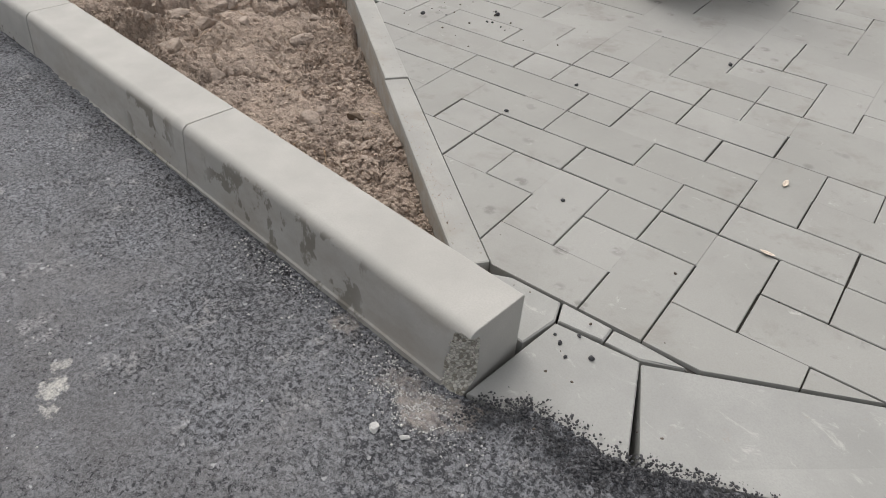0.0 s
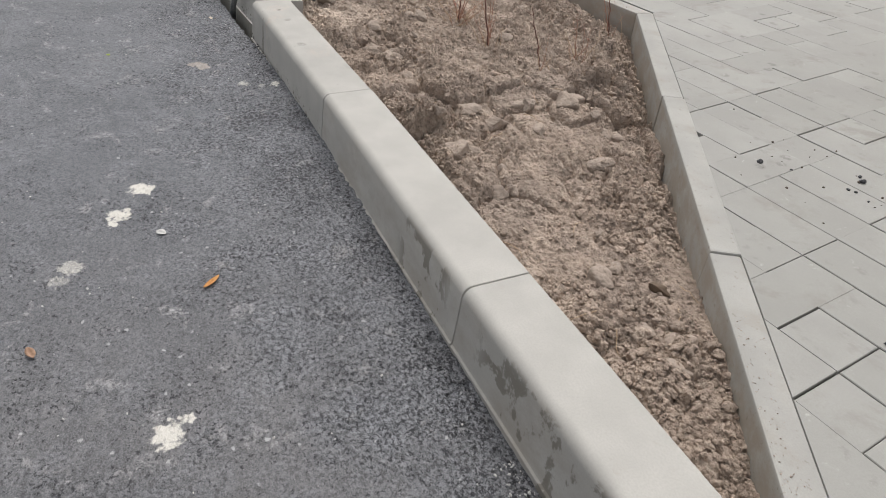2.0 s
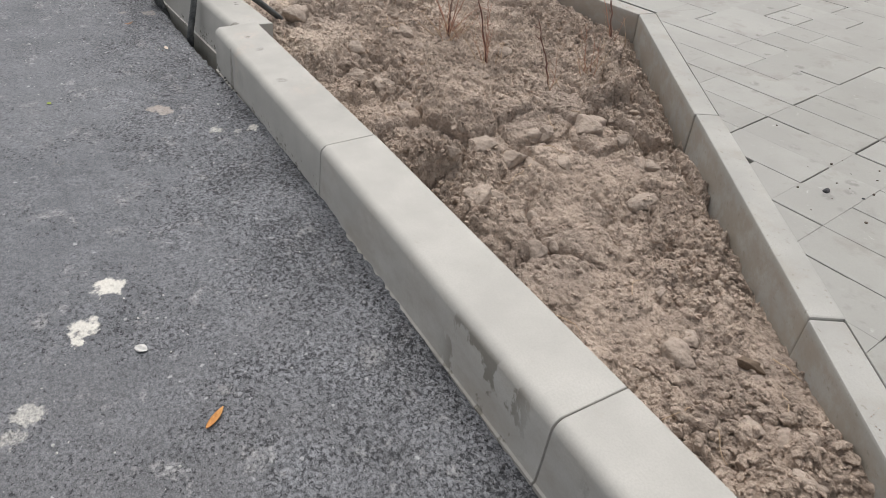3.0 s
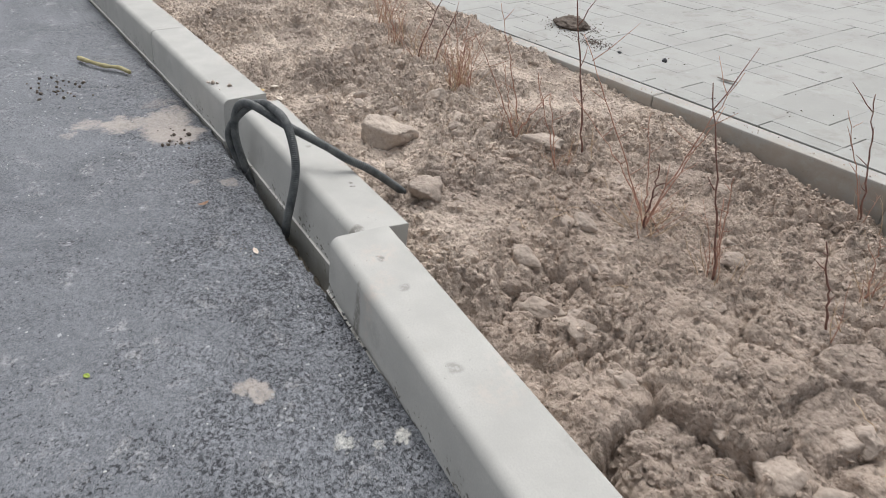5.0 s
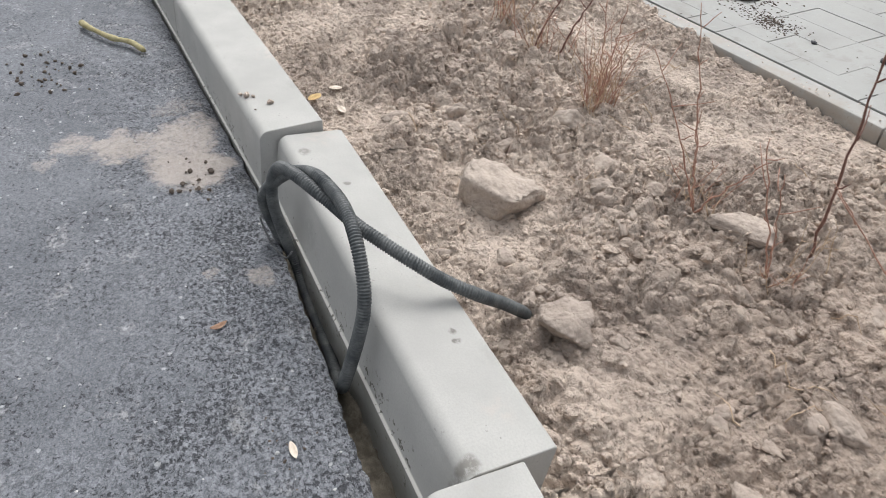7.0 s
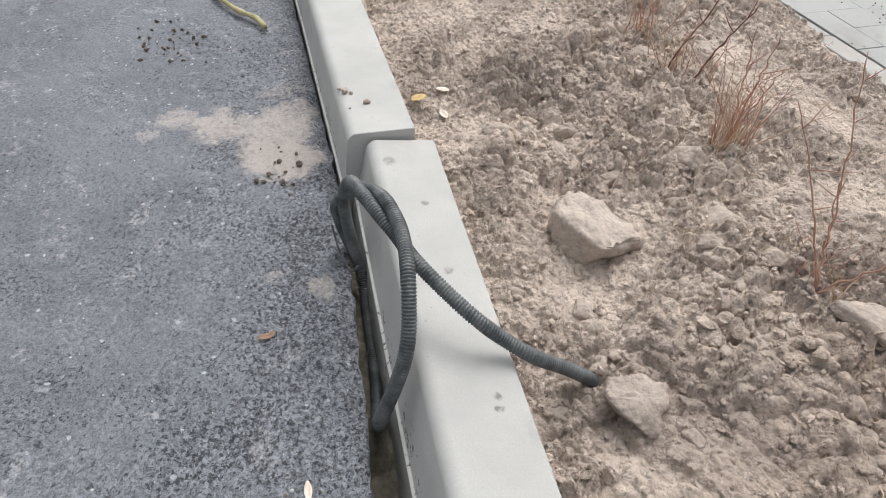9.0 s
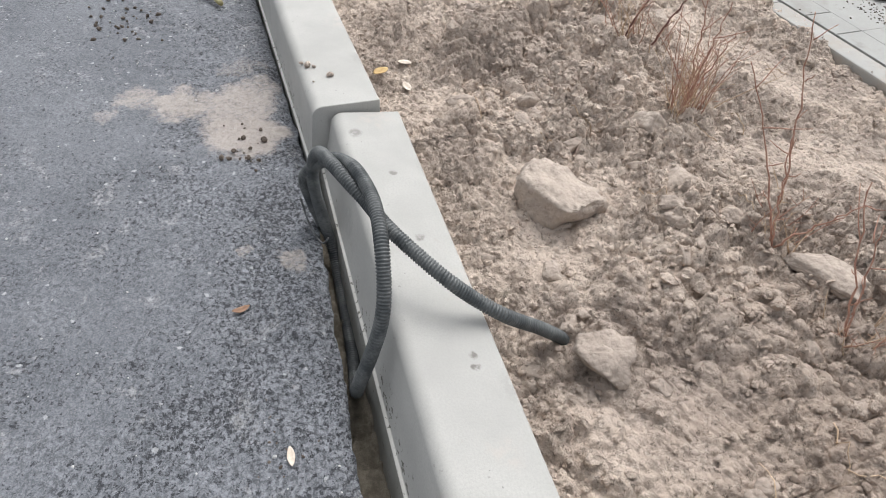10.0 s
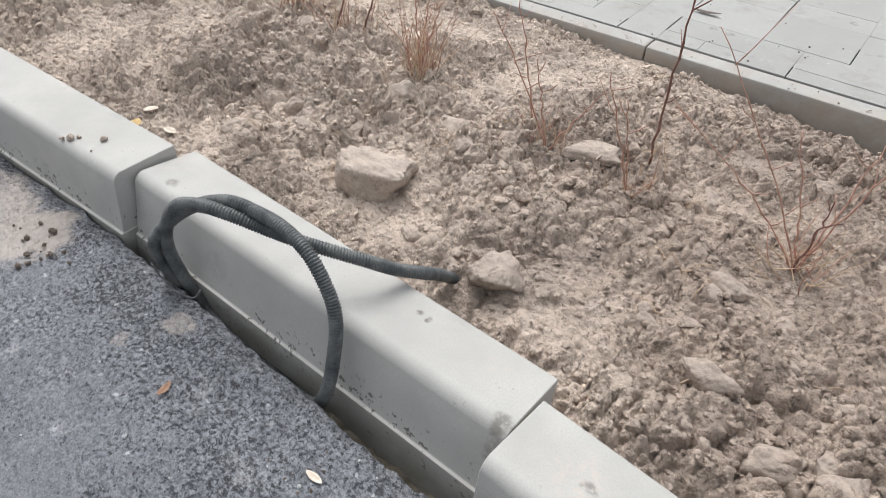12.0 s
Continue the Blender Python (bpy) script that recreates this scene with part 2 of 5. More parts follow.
def asphalt_material():
    m = Mat("asphalt", 0.74).world()
    m.b.inputs["Specular IOR Level"].default_value = 0.4
    k = m.n.new("ShaderNodeTexNoise")
    m.put(k.inputs["Vector"], m.co)
    k.inputs["Scale"].default_value, k.inputs["Detail"].default_value = 60.0, 6.0
    k.inputs["Roughness"].default_value = 0.7
    warp = m.vec("ADD", m.co, m.vec("MULTIPLY", m.vec("SUBTRACT", k.outputs["Color"], (0.5, 0.5, 0.5)), (0.022, 0.022, 0.0)))
    # open, coarse and dark towards the kerb, bound with dust on the trafficked part
    near = m.ramp(m.math("ADD", m.axis(1), m.math("MULTIPLY", m.noise(3.5, 5, 0.6), 0.7)), 0.62, 1.12)
    along = m.ramp(m.axis(0), -2.6, -0.9)
    binder = m.mix(along, (0.166, 0.175, 0.190), (0.148, 0.143, 0.142))
    tone = m.mix(m.ramp(m.noise(2.2, 5, 0.62, dist=0.5), 0.36, 0.66), binder, m.mix(along, (0.108, 0.116, 0.129), (0.110, 0.107, 0.108)))
    dust = m.noise(1.0, 6, 0.66, co=m.scaled(3.2, 7.5, 1.0), dist=0.6)
    tone = m.mix(m.ramp(dust, 0.52, 0.70, 0.0, 0.5), tone, m.mix(along, (0.235, 0.242, 0.255), (0.228, 0.216, 0.208)))
    # the stones themselves: three sizes of grain, each uneven
    coarse = m.noise(128, 5, 0.72, co=warp)
    amount = m.math("ADD", m.math("MULTIPLY", near, 0.42), m.ramp(m.noise(7, 4, 0.6), 0.40, 0.66, 0.22, 0.48))
    tone = m.mix(amount, tone, m.mix(m.ramp(coarse, 0.38, 0.62), (0.042, 0.044, 0.051), (0.330, 0.342, 0.364)))
    tone = m.mix(m.ramp(m.noise(260, 4, 0.75), 0.36, 0.64, 0.0, 0.45), tone, m.mix(m.ramp(m.noise(330, 2), 0.42, 0.60), (0.055, 0.058, 0.066), (0.300, 0.305, 0.315)))
    # pits between the stones, in drifts
    pit = m.noise(112, 5, 0.74, dist=0.4)
    lo = m.math("SUBTRACT", m.ramp(m.noise(5.0, 5, 0.65), 0.36, 0.66, 0.622, 0.545), m.math("MULTIPLY", near, 0.058))
    hollow = m.ramp(pit, lo, m.math("ADD", lo, 0.035))
    tone = m.mix(m.math("MULTIPLY", hollow, 0.85), tone, (0.030, 0.031, 0.036))
    # pale stones showing at the surface and rubbed dusty patches
    fleck = m.math("MULTIPLY", m.ramp(m.cells(34, "Distance", co=warp), 0.17, 0.10), m.ramp(m.vec("DOT_PRODUCT", m.cells(34, "Color", co=warp), (0.5, 0.3, 0.2)), 0.60, 0.66))
    tone = m.mix(m.math("MULTIPLY", fleck, 0.75), tone, (0.46, 0.465, 0.47))
    rubbed = m.math("MULTIPLY", m.ramp(m.noise(10, 6, 0.72, dist=0.3), 0.560, 0.66), m.ramp(m.noise(120, 4, 0.75), 0.40, 0.60))
    tone = m.mix(m.math("MULTIPLY", rubbed, 0.62), tone, (0.44, 0.435, 0.43))
    white = spots(m, [(-2.188, 0.302, 0.040, 0.95), (-2.073, 0.237, 0.038, 0.9), (-2.04, 0.215, 0.02, 0.9), (-1.311, 0.272, 0.035, 0.95), (-1.34, 0.30, 0.02, 0.8),
                      (-1.883, 0.119, 0.035, 0.6), (-1.84, 0.09, 0.03, 0.5), (-0.885, 0.314, 0.035, 0.60), (-0.93, 0.35, 0.025, 0.5), (-0.84, 0.28, 0.025, 0.5),
                      (-2.821, 0.703, 0.028, 0.6), (-2.79, 0.81, 0.03, 0.7), (-2.787, 0.76, 0.02, 0.5)], 0.032, 55)
    solid = m.ramp(m.math("ADD", white, m.math("MULTIPLY", m.noise(150, 5, 0.8), 1.2)), 0.85, 1.55)
    tone = m.mix(m.math("MULTIPLY", solid, m.ramp(white, 0.02, 0.2)), tone, (0.70, 0.68, 0.62))
    sand = spots(m, [(-4.60, 0.60, 0.14, 0.72), (-4.46, 0.62, 0.13, 0.85), (-4.62, 0.45, 0.10, 0.72), (-4.58, 0.27, 0.05, 0.5), (-4.68, 0.66, 0.09, 0.6), (-4.66, 0.34, 0.08, 0.6), (-4.80, 0.60, 0.09, 0.45),
                     (-3.994, 0.715, 0.055, 0.6), (-3.03, 0.58, 0.05, 0.72), (-0.36, 0.776, 0.07, 0.58), (-0.44, 0.80, 0.06, 0.45), (-0.631, 0.828, 0.05, 0.5),
                     (-0.31, 0.83, 0.05, 0.6), (-4.03, 0.62, 0.03, 0.5), (-3.17, 0.22, 0.05, 0.3), (-2.95, 0.235, 0.05, 0.3), (-2.79, 0.25, 0.04, 0.3)], 0.07, 16)
    loose = m.ramp(m.math("ADD", sand, m.math("MULTIPLY", m.noise(90, 5, 0.8), 1.1)), 0.80, 1.40)
    tone = m.mix(m.math("MULTIPLY", loose, m.ramp(sand, 0.02, 0.2, 0.0, 0.88)), tone, (0.44, 0.388, 0.345))
    m.colour(tone)
    h = m.math("ADD", m.math("MULTIPLY", coarse, m.math("MULTIPLY", amount, 0.9)), m.math("SUBTRACT", m.math("MULTIPLY", m.noise(240, 4, 0.75), 0.8), m.math("MULTIPLY", hollow, 0.9)))
    return m.bump(h, 0.8, 0.004).m


asphalt_mat = asphalt_material()


def soil_material(name, island=False, pale=0.0, smooth=False):
    m = Mat(name, 0.96)
    m.b.inputs["Specular IOR Level"].default_value = 0.12
    if island:
        pick = m.island()
    m.world()
    if not island:
        pick = m.noise(9, 3)
    # sandier along the kerb and towards the far end, greyer clay where the strip narrows
    sandy = m.math("ADD", m.ramp(m.axis(0), -3.0, -4.3), m.math("MULTIPLY", m.ramp(m.axis(1), 1.40, 1.08), m.ramp(m.axis(0), -3.0, -3.4)))
    sandy = m.ramp(m.math("ADD", sandy, m.math("MULTIPLY", m.noise(3.1, 5, 0.6), 1.6)), 0.75, 1.75)
    clay = m.mix(m.ramp(pick, 0.2, 0.8), (0.405, 0.322, 0.262), (0.550, 0.446, 0.367))
    sand = m.mix(m.ramp(pick, 0.2, 0.8), (0.585, 0.480, 0.396), (0.705, 0.592, 0.494))
    tone = m.mix(sandy, clay, sand)
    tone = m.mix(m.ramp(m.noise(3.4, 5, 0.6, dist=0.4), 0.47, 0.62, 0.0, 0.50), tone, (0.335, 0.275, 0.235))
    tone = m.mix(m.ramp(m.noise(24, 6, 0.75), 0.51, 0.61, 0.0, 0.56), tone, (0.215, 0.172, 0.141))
    tone = m.mix(m.ramp(m.noise(75, 5, 0.7), 0.53, 0.66, 0.0, 0.48), tone, (0.62, 0.535, 0.445))
    # random dark flecks: shade of the crevices between crumbs put into the colour
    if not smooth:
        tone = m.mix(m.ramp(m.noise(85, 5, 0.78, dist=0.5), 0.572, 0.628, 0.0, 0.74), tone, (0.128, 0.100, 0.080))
    if smooth:
        tone = m.mix(0.65, tone, m.mix(m.ramp(m.noise(34, 5, 0.7), 0.35, 0.65), (0.262, 0.220, 0.186), (0.390, 0.330, 0.280)))
        tone = m.mix(m.ramp(m.noise(130, 4, 0.75), 0.58, 0.66, 0.0, 0.5), tone, (0.17, 0.14, 0.115))
    if pale:
        tone = m.mix(pale, tone, (0.54, 0.485, 0.42))
    m.colour(tone)
    if smooth:
        h = m.math("ADD", m.math("MULTIPLY", m.noise(55, 5, 0.6), 1.0), m.math("MULTIPLY", m.cells(90, "Distance"), -0.45))
        return m.bump(h, 0.8, 0.006).m
    warp = m.vec("ADD", m.co, m.vec("MULTIPLY", m.vec("SUBTRACT", m.cells(38), (0.5, 0.5, 0.5)), (0.016, 0.016, 0.016)))
    h = m.math("ADD", m.math("MULTIPLY", m.cells(66, "Distance", co=warp), -1.0), m.math("MULTIPLY", m.noise(70, 6, 0.72), 1.4))
    return m.bump(h, 1.0, 0.009).m


clod_mat = soil_material("dry_clay_clods", smooth=True)
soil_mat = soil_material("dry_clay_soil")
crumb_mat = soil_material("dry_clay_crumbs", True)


def simple(name, a, b, scale=40, rough=0.85, bump=0.3, spec=0.3):
    m = Mat(name, rough)
    m.b.inputs["Specular IOR Level"].default_value = spec
    tone = m.mix(m.ramp(m.noise(scale, 5, 0.65), 0.3, 0.7), a, b)
    tone = m.mix(m.ramp(m.noise(scale * 9, 3), 0.4, 0.7, 0.0, 0.35), tone, tuple(c * 0.7 for c in a))
    return m.colour(tone).bump(m.noise(scale * 5, 4), bump, 0.002).m


rubble_mat = soil_material("pale_grey_rubble", False, 0.08, True)


def aggregate():
    """Broken concrete: pale stones of several tones in a darker matrix."""
    m = Mat("broken_aggregate", 0.95)
    stone = m.vec("DOT_PRODUCT", m.cells(150, "Color"), (0.33, 0.33, 0.34))
    gap = m.cells(150, "Distance", "DISTANCE_TO_EDGE")
    tone = m.mix(m.ramp(stone, 0.28, 0.58), (0.42, 0.39, 0.32), (0.90, 0.87, 0.79))
    tone = m.mix(m.ramp(gap, 0.12, 0.03, 0.0, 0.55), tone, (0.40, 0.37, 0.31))
    return m.colour(tone).bump(m.math("ADD", m.ramp(gap, 0.0, 0.3), m.noise(300, 3)), 1.0, 0.004).m


broken_mat = aggregate()
grit_mat = simple("black_asphalt_crumbs", (0.028, 0.028, 0.031), (0.095, 0.095, 0.10), 120, 0.7, 0.5, 0.4)
pale_grit_mat = simple("pale_stone_chips", (0.45, 0.45, 0.44), (0.64, 0.63, 0.60), 120, 0.85, 0.4)
conduit_mat = simple("dusty_black_plastic", (0.050, 0.056, 0.058), (0.150, 0.155, 0.150), 26, 0.5, 0.15, 0.4)
wire_mat = simple("grey_steel_wire", (0.10, 0.10, 0.10), (0.25, 0.25, 0.25), 60, 0.5, 0.1)
wood_mat = simple("raw_pallet_timber", (0.30, 0.175, 0.085), (0.46, 0.30, 0.16), 25, 0.8, 0.3)
endgrain_mat = simple("yellow_chipboard_block", (0.50, 0.38, 0.17), (0.62, 0.50, 0.25), 90, 0.85, 0.4)
stem_red_mat = simple("reddish_brown_bark", (0.37, 0.19, 0.135), (0.54, 0.34, 0.255), 60, 0.75, 0.3)
stem_dark_mat = simple("dark_brown_bark", (0.15, 0.075, 0.06), (0.28, 0.16, 0.125), 60, 0.75, 0.3)
straw_mat = simple("dry_straw", (0.50, 0.36, 0.24), (0.68, 0.53, 0.38), 60, 0.85, 0.3)
leaf_orange_mat = simple("dry_orange_leaf", (0.42, 0.18, 0.05), (0.58, 0.30, 0.10), 80, 0.7, 0.3)
leaf_brown_mat = simple("dry_brown_leaf", (0.24, 0.14, 0.09), (0.38, 0.25, 0.17), 80, 0.75, 0.3)
leaf_yellow_mat = simple("dry_yellow_leaf", (0.44, 0.28, 0.11), (0.55, 0.40, 0.18), 80, 0.7, 0.3)
leaf_dark_mat = simple("withered_dark_leaf", (0.075, 0.062, 0.052), (0.150, 0.125, 0.105), 80, 0.8, 0.3)
leaf_green_mat = simple("yellow_green_leaf", (0.24, 0.32, 0.05), (0.36, 0.42, 0.10), 80, 0.7, 0.3)
chip_mat = simple("pale_wood_chip", (0.60, 0.50, 0.40), (0.78, 0.70, 0.60), 80, 0.8, 0.3)
branch_mat = simple("peeled_branch", (0.30, 0.26, 0.12), (0.52, 0.46, 0.27), 40, 0.8, 0.4)
heap_mat = simple("dark_heaped_soil", (0.085, 0.068, 0.056), (0.175, 0.140, 0.114), 40, 0.95, 0.8)
under_mat = simple("dark_damp_earth", (0.045, 0.038, 0.03), (0.085, 0.07, 0.055), 12, 0.95, 0.6)
bed_mat = simple("joint_sand", (0.055, 0.052, 0.046), (0.10, 0.095, 0.085), 60, 0.95, 0.4)
fill_mat = simple("damp_gap_soil", (0.13, 0.112, 0.085), (0.24, 0.21, 0.165), 45, 0.95, 0.8)
stack_mat = concrete("stacked_slab_concrete", (0.36, 0.37, 0.35))


# ---------- mesh helpers ----------
def mesh_of(name, bm, material, smooth=False):
    me = bpy.data.meshes.new(name)
    bm.normal_update()
    bm.to_mesh(me)
    bm.free()
    for mm in material if isinstance(material, (list, tuple)) else [material]:
        me.materials.append(mm)
    me.polygons.foreach_set("use_smooth", [smooth] * len(me.polygons))
    return me


def part(name, bm, material, parent, label="", smooth=False):
    ob = new(name, mesh_of(name, bm, material, smooth))
    ob.parent = parent
    return tagged(ob, label)


def thing(name, bm, material, label, category, group="", kind="", smooth=False):
    return tagged(new(name, mesh_of(name, bm, material, smooth)), label, category, group, kind)


def from_arrays(name, verts, faces, material, smooth=True):
    me = bpy.data.meshes.new(name)
    me.from_pydata(verts, [], faces)
    me.update()
    me.materials.append(material)
    me.polygons.foreach_set("use_smooth", [smooth] * len(me.polygons))
    return me


def box(bm, x0, x1, y0, y1, z0, z1, bevel=0.0):
    made = bmesh.ops.create_cube(bm, size=1.0)["verts"]
    for v in made:
        v.co = Vector((x0 + (v.co.x + 0.5) * (x1 - x0), y0 + (v.co.y + 0.5) * (y1 - y0), z0 + (v.co.z + 0.5) * (z1 - z0)))
    if bevel:
        edges = {e for v in made for e in v.link_edges}
        bmesh.ops.bevel(bm, geom=list(edges), offset=bevel, segments=2, affect="EDGES", profile=0.6)


def tube(bm, points, radii, sides=7, caps=True):
    """A tube through points with a radius at each."""
    pts = [Vector(p) for p in points]
    rings, up = [], Vector((0.13, 0.27, 0.95))
    for i, p in enumerate(pts):
        d = (pts[min(i + 1, len(pts) - 1)] - pts[max(i - 1, 0)]).normalized()
        a = (up - d * up.dot(d))
        a = a.normalized() if a.length > 1e-4 else d.orthogonal().normalized()
        up = a
        b = d.cross(a)
        rings.append([bm.verts.new(p + (a * math.cos(2 * math.pi * k / sides) + b * math.sin(2 * math.pi * k / sides)) * radii[i]) for k in range(sides)])
    for r, s in zip(rings, rings[1:]):
        for k in range(sides):
            bm.faces.new((r[k], r[(k + 1) % sides], s[(k + 1) % sides], s[k]))
    if caps:
        bm.faces.new(rings[0][::-1]), bm.faces.new(rings[-1])


def spline(points, step):
    """Catmull-Rom through points, resampled evenly."""
    p = [Vector(q) for q in points]
    p = [p[0] * 2 - p[1]] + p + [p[-1] * 2 - p[-2]]
    out = []
    for i in range(1, len(p) - 2):
        for k in range(40):
            t = k / 40
            out.append(0.5 * (2 * p[i] + (p[i + 1] - p[i - 1]) * t + (2 * p[i - 1] - 5 * p[i] + 4 * p[i + 1] - p[i + 2]) * t * t + (3 * p[i] - p[i - 1] - 3 * p[i + 1] + p[i + 2]) * t ** 3))
    out.append(p[-2])
    even, left = [out[0]], step
    for a, b in zip(out, out[1:]):
        d = (b - a).length
        while d >= left and d > 0:
            a = a + (b - a) * (left / d)
            even.append(a.copy())
            d, left = (b - a).length, step
        left -= d
    return even


# ---------- numpy noise for the ground ----------
def rnd(i, j, seed):
    h = np.sin(i * 127.1 + j * 311.7 + seed * 74.7) * 43758.5453
    return h - np.floor(h)


def value_noise(x, y, cell, seed):
    u, v = x / cell, y / cell
    i, j = np.floor(u), np.floor(v)
    f, g = u - i, v - j
    f, g = f * f * (3 - 2 * f), g * g * (3 - 2 * g)
    return (rnd(i, j, seed) * (1 - f) + rnd(i + 1, j, seed) * f) * (1 - g) + (rnd(i, j + 1, seed) * (1 - f) + rnd(i + 1, j + 1, seed) * f) * g - 0.5


def fbm(x, y, cell, seed, octaves=4, gain=0.5):
    total, amp = 0.0, 1.0
    for o in range(octaves):
        total = total + amp * value_noise(x + 3.1 * o, y - 1.7 * o, cell / 2 ** o, seed + o)
        amp *= gain
    return total


def lumps(x, y, cell, seed, share=0.6):
    """Rounded lumps: height 0 to 1, each with its own size, and a random value for each."""
    u, v = x / cell, y / cell
    i, j = np.floor(u), np.floor(v)
    best = np.zeros_like(x)
    for a in (-1, 0, 1):
        for b in (-1, 0, 1):
            p, q = i + a, j + b
            on = rnd(p, q, seed + 5) < share
            r = 0.35 + 0.45 * rnd(p, q, seed + 3)
            st = 0.65 + 0.7 * rnd(p, q, seed + 4)
            d2 = (((u - p - rnd(p, q, seed + 1)) * st) ** 2 + ((v - q - rnd(p, q, seed + 2)) / st) ** 2) / r ** 2
            tilt = 1 + 0.5 * ((u - p - 0.5) * (rnd(p, q, seed + 6) - 0.5) + (v - q - 0.5) * (rnd(p, q, seed + 7) - 0.5))
            h = np.where(on, np.sqrt(np.clip(1 - d2, 0, 1)), 0) * r * tilt
            best = np.maximum(best, np.minimum(h, 0.42 + 0.3 * rnd(p, q, seed + 8)))
    return best


def clods(x, y, cell, seed, crack=0.32):
    """Broken ground: tilted plates of uneven height with cracks between them."""
    u, v = x / cell, y / cell
    i, j = np.floor(u), np.floor(v)
    f1, f2, plate = np.full_like(x, 9.0), np.full_like(x, 9.0), np.zeros_like(x)
    for a in (-1, 0, 1):
        for b in (-1, 0, 1):
            p, q = i + a, j + b
            du, dv = u - p - rnd(p, q, seed + 1), v - q - rnd(p, q, seed + 2)
            d = np.sqrt(du * du + dv * dv)
            h = rnd(p, q, seed + 3) ** 1.5 + 0.9 * (rnd(p, q, seed + 4) - 0.5) * du + 0.9 * (rnd(p, q, seed + 5) - 0.5) * dv
            near = d < f1
            f2 = np.where(near, f1, np.minimum(f2, d))
            plate = np.where(near, h, plate)
            f1 = np.where(near, d, f1)
    edge = np.clip((f2 - f1) / crack, 0, 1)
    return (0.25 + plate) * (1 - (1 - edge) ** 2) - 0.25 * f1


def cracks(x, y, cell, seed, width):
    """1 along the seams between plates, falling to 0 within the given share of a plate."""
    u, v = x / cell, y / cell
    i, j = np.floor(u), np.floor(v)
    f1, f2 = np.full_like(x, 9.0), np.full_like(x, 9.0)
    for a in (-1, 0, 1):
        for b in (-1, 0, 1):
            p, q = i + a, j + b
            d = np.hypot(u - p - rnd(p, q, seed + 1), v - q - rnd(p, q, seed + 2))
            f2 = np.minimum(f2, np.maximum(f1, d))
            f1 = np.minimum(f1, d)
    return np.clip(1 - (f2 - f1) / width, 0, 1)


# ---------- the plan ----------
def pave_z(x, y):
    """The pavement rises gently away from the road."""
    return 0.0271 + 0.0115 * x + 0.0254 * y


CORNER = (-3.02, 2.626)          # inner corner of the edging
EDGE_A = math.atan2(CORNER[1] - 1.144, CORNER[0] + 0.654)    # the edging that runs in from the kerb's end
EDGE_B = math.radians(180 + 7.55)                              # the edging behind the planting strip
KERB_TOPS = [(-0.337, 1.024, 0.169, 180.0, -0.010), (-1.337, 1.024, 0.159, 180.0, -0.010), (-2.337, 1.022, 0.149, 180.8, -0.015),
             (-3.349, 1.073, 0.116, 184.9, 0.006), (-4.337, 0.946, 0.151, 187.4, 0.0), (-5.330, 0.816, 0.151, 187.8, 0.0), (-6.322, 0.680, 0.151, 188.2, 0.0), (-7.314, 0.537, 0.151, 188.4, 0.0)]


def kerb_back(x):
    y = np.where(x > -3.345, 1.022, 1.072 + (x + 3.349) * 0.0857)
    return np.where(x < -4.335, 0.946 + (x + 4.337) * 0.133, y)


def edging_inner(x):
    a = 1.144 + (x + 0.654) * math.tan(EDGE_A)
    b = CORNER[1] + (x - CORNER[0]) * math.tan(EDGE_B)
    return np.where(x > CORNER[0], a, b)


# ---------- ground and road ----------
bm = bmesh.new()
bmesh.ops.create_grid(bm, x_segments=8, y_segments=8, size=300)
for v in bm.verts:
    v.co.z = -0.16
thing("ground", bm, under_mat, "dark damp earth under the road and pavement", "ground", kind="structure")


def road_edge(x):
    """Where the asphalt ends against the kerb: tight at first, a hand's width off along the sunken stones."""
    y = np.interp(x, [-30, -9, -5.30, -4.74, -4.3, -3.9, -3.5, -3.36, -3.25, -2.6, -0.36, -0.29, -0.22, -0.056, 0.127, 0.30, 0.8, 2.0, 4.0, 30],
                  [-3.2, 0.135, 0.634, 0.711, 0.764, 0.788, 0.806, 0.816, 0.822, 0.856, 0.856, 0.868, 0.914, 0.937, 1.017, 1.12, 1.44, 2.2, 2.9, 8.0])
    rough = np.where((x < -3.2) | (x > -0.36), 1.0, 0.12) * np.where(x < -4.5, 0.4, 1.0)
    return y + rough * (0.007 * fbm(x, x * 0 + 3.0, 0.033, 11, 3, 0.8) + 0.004 * value_noise(x, x * 0, 0.25, 12))


xs = np.concatenate([np.linspace(-60, -6.2, 16, endpoint=False), np.arange(-6.2, 0.75, 0.0075), np.linspace(0.76, 40, 16)])
tv = np.concatenate([np.linspace(-40, -0.75, 12, endpoint=False), np.arange(-0.75, 1.0, 0.0075)])
tv = np.append(tv, 1.0)
X, T = np.meshgrid(xs, tv)
E = road_edge(X)
Y = np.where(T < -0.75, T, -0.75 + (T + 0.75) / 1.75 * (E + 0.75))
fine = np.clip((T + 0.8) * 4, 0, 1) * np.clip((X + 6.4) * 4, 0, 1) * np.clip((0.9 - X) * 4, 0, 1)
rough = 0.35 + 0.65 * np.clip((Y - E + 0.45) / 0.35 + 1.6 * value_noise(X, Y, 0.3, 34), 0, 1)
Z = fine * (rough * (0.0036 * (lumps(X, Y, 0.019, 21, 0.6) - 0.25) + 0.0055 * fbm(X, Y, 0.034, 31, 3, 0.7)) + 0.008 * value_noise(X, Y, 0.5, 33))
ramp_up = np.clip((X + 0.30) / 0.12, 0, 1) * np.clip((Y - (E - 0.16)) / 0.16, 0, 1) ** 2
Z = Z + ramp_up * (0.026 + 0.02 * lumps(X, Y, 0.03, 41, 0.6))
